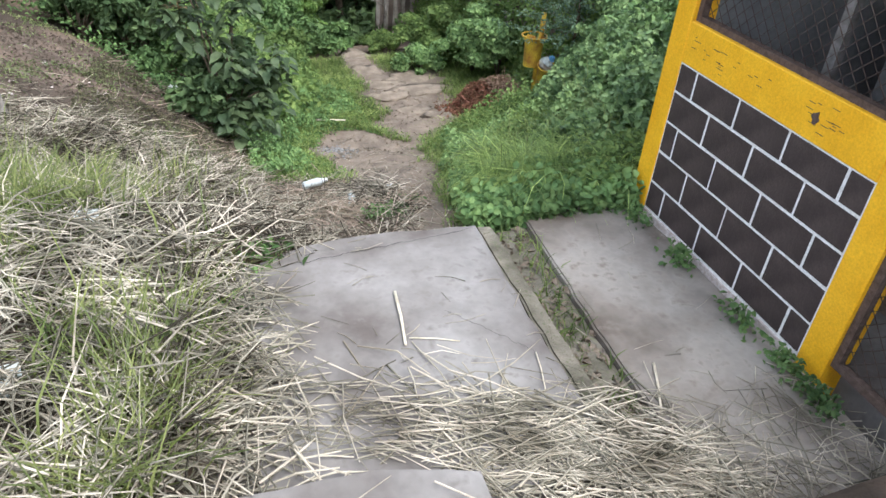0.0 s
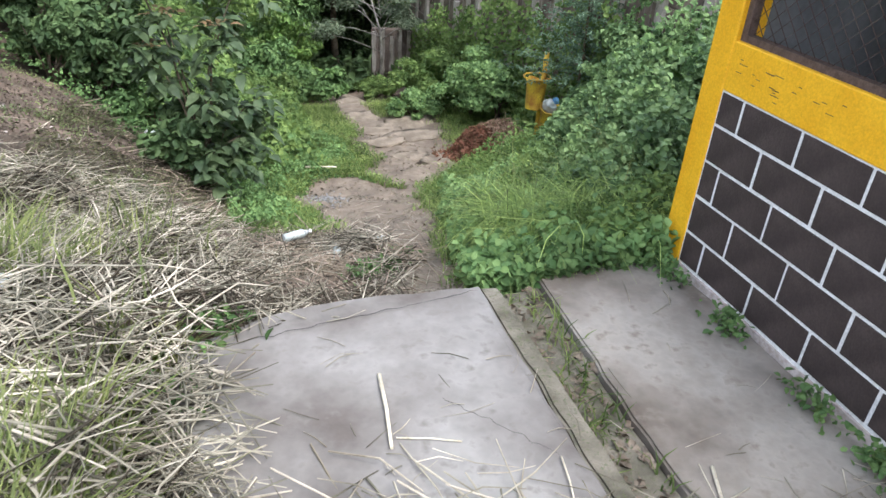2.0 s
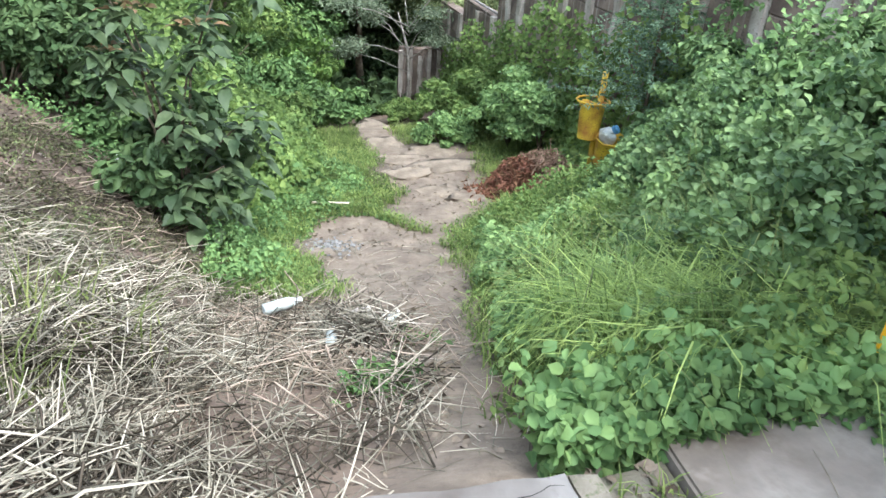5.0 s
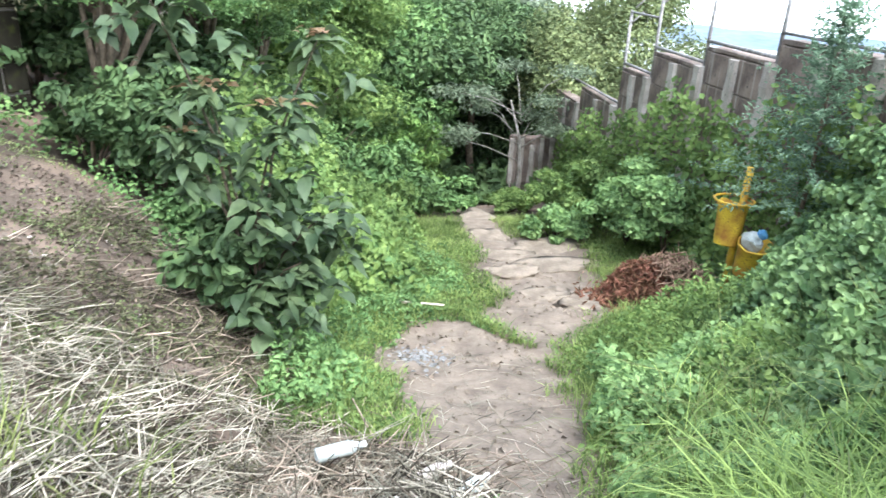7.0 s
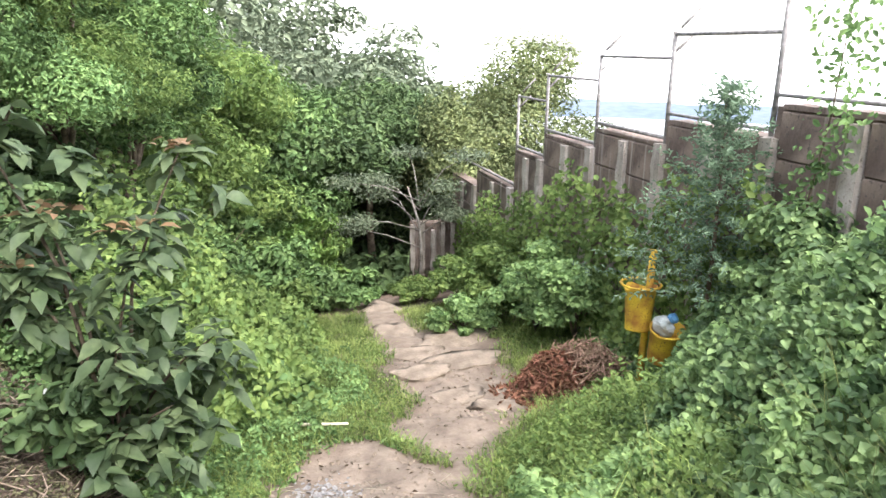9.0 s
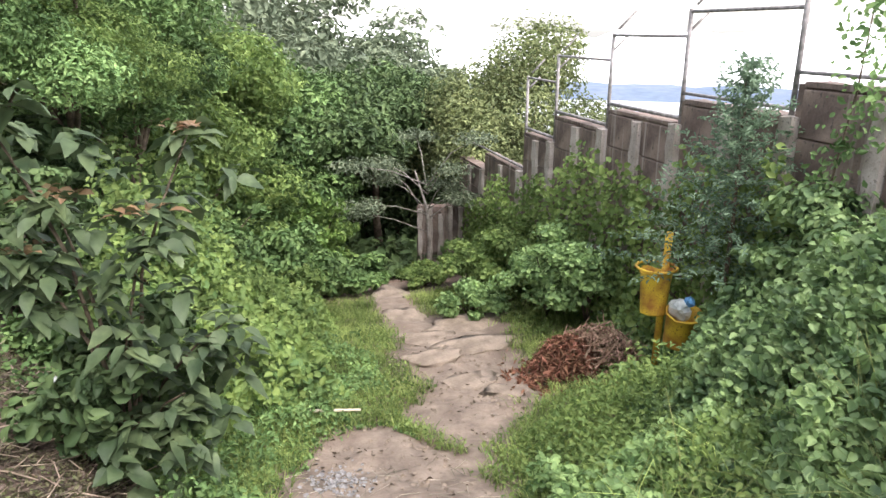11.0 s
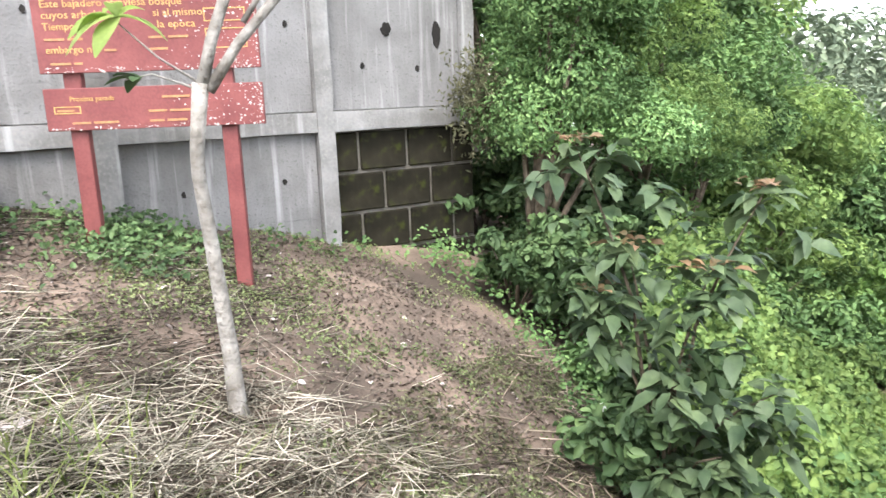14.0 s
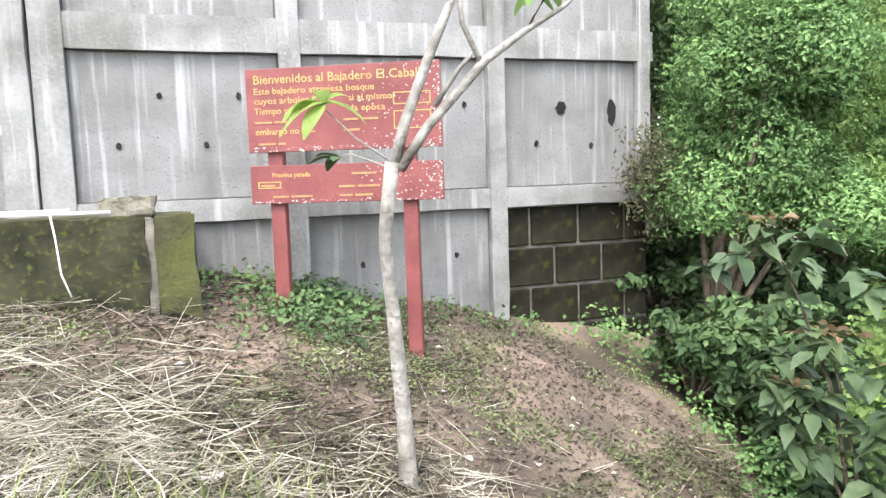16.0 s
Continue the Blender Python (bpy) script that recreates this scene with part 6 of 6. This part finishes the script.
for v in bag.verts:
    v.co *= 1 + 0.35 * noise.noise(v.co * 24)
bag.transform(Matrix.Translation((0.05, -0.36, -1.08 - gz)))
part("bottle_cap", bag, M_BLUE, bins, "blue plastic")


# mossy stone post among the weeds
zp = ground_at(4.1, 6.25)
post = empty("stone_post", (4.1, 6.25, zp), "short pale stone post with green moss", "post", turn=20)
part("shaft", rough_bm(-0.1, -0.1, -0.1, 0.1, 0.1, -0.62 - zp, wear=0.04, step=0.05), M_MOSSP, post, "mossy stone shaft")
part("cap", rough_bm(-0.115, -0.115, -0.61 - zp, 0.115, 0.115, -0.53 - zp, wear=0.04, step=0.05), M_PILLAR, post, "pale stone cap")


# ---- stones on the path ----
def stone(x, y, sx_, sy_, h, yaw, seed):
    bm = bmesh.new()
    bmesh.ops.create_icosphere(bm, subdivisions=3, radius=1.0)
    for v in bm.verts:
        c = v.co.copy()
        v.co *= 1 + 0.5 * noise.noise(c * 1.9 + Vector((seed, 0, 0))) + 0.16 * noise.noise(c * 5 + Vector((seed, 3, 0)))
        v.co.z = max(-0.6, min(0.3 + 0.1 * noise.noise(c * 2.5), v.co.z))
        v.co = Vector((v.co.x * sx_, v.co.y * sy_, v.co.z * h))
    for f in bm.faces:
        f.smooth = True
    ob = part("stone", bm, M_STONE)
    ob.matrix_world = pose(x, y, ground_at(x, y) - 0.09 * h, 0, 0, yaw)
    tagged(ob, "flat pale weathered stone bedded in the path", "stone", "stones on the path")


for i, (x, y, a, b, h, yaw) in enumerate([(3.7, 12.55, 0.62, 0.36, 0.3, 14), (3.0, 12.1, 0.45, 0.24, 0.2, -8), (3.55, 11.6, 0.62, 0.26, 0.2, 6), (2.85, 11.2, 0.4, 0.2, 0.16, 14), (3.0, 13.6, 0.3, 0.35, 0.14, 40), (3.0, 10.35, 0.4, 0.22, 0.1, 25), (3.4, 10.0, 0.3, 0.14, 0.09, -20), (3.1, 15.2, 0.3, 0.5, 0.1, 10)]):
    stone(x, y, a, b, h, yaw, i)
peb = scatter(2600, 0.9, 3.8, 3.9, 12.5, lambda x, y: ~off_path(x, y, 0.1))
stuff(leaf_mesh("pebbles", peb + [0, 0, 0.008], np.tile([0, 0, 1.0], (len(peb), 1)), 0.034, M_STONE, droop=0.5, jitter=0.3, aspect=0.9, spread_size=0.7), "small stones and chips on the path", "pebbles")

ash = np.stack([rng.normal(1.47, 0.12, 260), rng.normal(8.35, 0.2, 260), np.zeros(260)], -1)
ash[:, 2] = height(ash[:, 0], ash[:, 1]) + 0.008
stuff(leaf_mesh("ash", ash, np.tile([0, 0, 1.0], (260, 1)), 0.03, M_GREYASH, droop=0.3, jitter=0.3, aspect=0.9, spread_size=0.7), "grey ash and stone chips on the path", "ash")

rub = np.stack([rng.uniform(1.58, 1.84, 260), rng.uniform(1.5, 3.6, 260), np.full(260, -0.128)], -1)
stuff(leaf_mesh("rubble", rub, np.tile([0, 0, 1.0], (260, 1)), 0.04, M_STONE, droop=0.6, jitter=0.4, aspect=0.9, spread_size=0.7), "crumbled chips and soil in the gutter", "rubble")

# scribbles on the booth's sill beam
rs = np.random.default_rng(9)
sb = bmesh.new()
for cy, cz, n, w in [(3.40, 1.10, 5, 0.12), (3.05, 1.09, 12, 0.3), (2.45, 1.14, 7, 0.12), (2.35, 1.07, 7, 0.16), (3.3, 1.05, 4, 0.1)]:
    for _ in range(n):
        y, z, l = cy + rs.uniform(-w, w), cz + rs.uniform(-0.05, 0.05), rs.uniform(0.008, 0.03)
        box_bm(BX - 0.0135, y - l, z - 0.0013, BX - 0.0105, y + l, z + 0.0013, bm=sb)
tagged(bpart("scribbles", sb, M_IRON, label="illegible dark scribbles"), kind="stuff")
kb = bmesh.new()
vs = [kb.verts.new((BX - 0.0125, 2.47 + 0.026 * math.cos(k * 0.7) * (1 + 0.4 * math.sin(k * 3)), 1.085 + 0.03 * math.sin(k * 0.7) * (1 + 0.4 * math.cos(k * 2)))) for k in range(9)]
kb.faces.new(vs)
o_ = bmesh.ops.extrude_face_region(kb, geom=list(kb.faces))
bmesh.ops.translate(kb, verts=[v for v in o_["geom"] if isinstance(v, bmesh.types.BMVert)], vec=(-0.003, 0, 0))
bpart("chip", kb, M_IRON, label="dark chipped spot")


# ---- pieces: blocks of the booth and of the walls ----
def piece_mesh(name, sx_, sy_, sz_, bevel, material):
    bm = box_bm(-sx_ / 2, -sy_ / 2, -sz_ / 2, sx_ / 2, sy_ / 2, sz_ / 2, bevel)
    me = bpy.data.meshes.new(name)
    bm.to_mesh(me)
    bm.free()
    me.materials.append(material)
    return me


cache = {}


def piece(name, parent, inv, size, at, bevel, material):
    key = (name, *[round(v, 3) for v in size], material.name)
    if key not in cache:
        cache[key] = piece_mesh(name, *size, bevel, material)
    ob = new(name, cache[key])
    ob.parent = parent
    ob.matrix_parent_inverse = inv
    ob.location = at
    return ob


JOINT = 0.018
binv = Matrix.Translation((-BX, -2.8, 0))
for row, (za, zb) in enumerate(zip(LINES[1:], LINES)):
    first = 3.40 if row % 2 == 0 else 3.20
    first += 0.04 * (row >= 2) * (row < 4)
    cuts = [Y1] + [first - 0.405 * k for k in range(5) if first - 0.405 * k > Y0 + 0.03] + [Y0]
    for ya, yb in zip(cuts, cuts[1:]):
        jy, jz = JOINT + 0.008 * noise.noise((ya * 7, row, 1)), JOINT + 0.009 * noise.noise((ya * 5, row, 4))
        block = piece("block", booth, binv, (0.03, ya - yb - jy, zb - za - jz), (BX + 0.008, (ya + yb) / 2 + 0.004 * noise.noise((ya * 9, row, 7)), (za + zb) / 2 + 0.004 * noise.noise((ya * 6, row, 9))), 0.002, M_BROWN)
        block.rotation_euler.x = 0.012 * noise.noise((ya * 8, row * 2.0, 3))
# rendered stones of the building wall, mossy ones low at the far end
edges = [c for c, _ in COLS]
for bay in range(3):
    xa, xb0 = edges[bay] + COLS[bay][1] / 2 + 0.004, edges[bay + 1] - COLS[bay + 1][1] / 2 - 0.004
    for za, zb, n in [(Z_B2 + 0.004, Z_B3 - 0.004, 3), (Z_B4 + 0.004, 4.28, 4), (Z_B1 - 1.6, Z_B1 - 0.004, 4)]:
        mossy = bay == 2 and zb < Z_B1
        xb = WL if mossy else xb0
        n = n if mossy else max(1, n // 2)
        hgt = (zb - za) / n
        for r in range(n):
            off = 0.5 if r % 2 else 0.0
            step = (xb - xa) / 3
            cuts = sorted({xa, xb, *[xa + step * (k + off) for k in range(1 - int(off > 0), 3) if mossy]})
            for ca, cb in zip(cuts, cuts[1:]):
                j = 0.034 if mossy else 0.0025
                # mossy blocks carry the tree shade in their dark colour
                piece("stone_block", wall, Matrix(), (cb - ca - j, 0.06, hgt - j), ((ca + cb) / 2, 0.07 if not mossy else 0.075, za + hgt * (r + 0.5)), 0.002 if not mossy else 0.012, M_MOSSDIM if mossy else M_WALLGREY)
part("mortar_bed", box_bm(edges[2] + 0.09, 0.081, Z_B1 - 1.6, WL - 0.004, 0.0845, Z_B1 - 0.006), M_MORTARD, wall, "dark mortar behind the mossy stones")
# dark blocks of the retaining wall
for ya, yb, z in BAYS:
    for half in ((ya + 0.09, (ya + yb) / 2 - 0.11), ((ya + yb) / 2 + 0.06, yb - 0.1)):
        for r in range(5):
            piece("wall_block", retain, Matrix(), (0.05, half[1] - half[0] - 0.012, 0.388), (RX + 0.075, (half[0] + half[1]) / 2, z - 0.26 - 0.4 * r), 0.008, M_RETAIN)
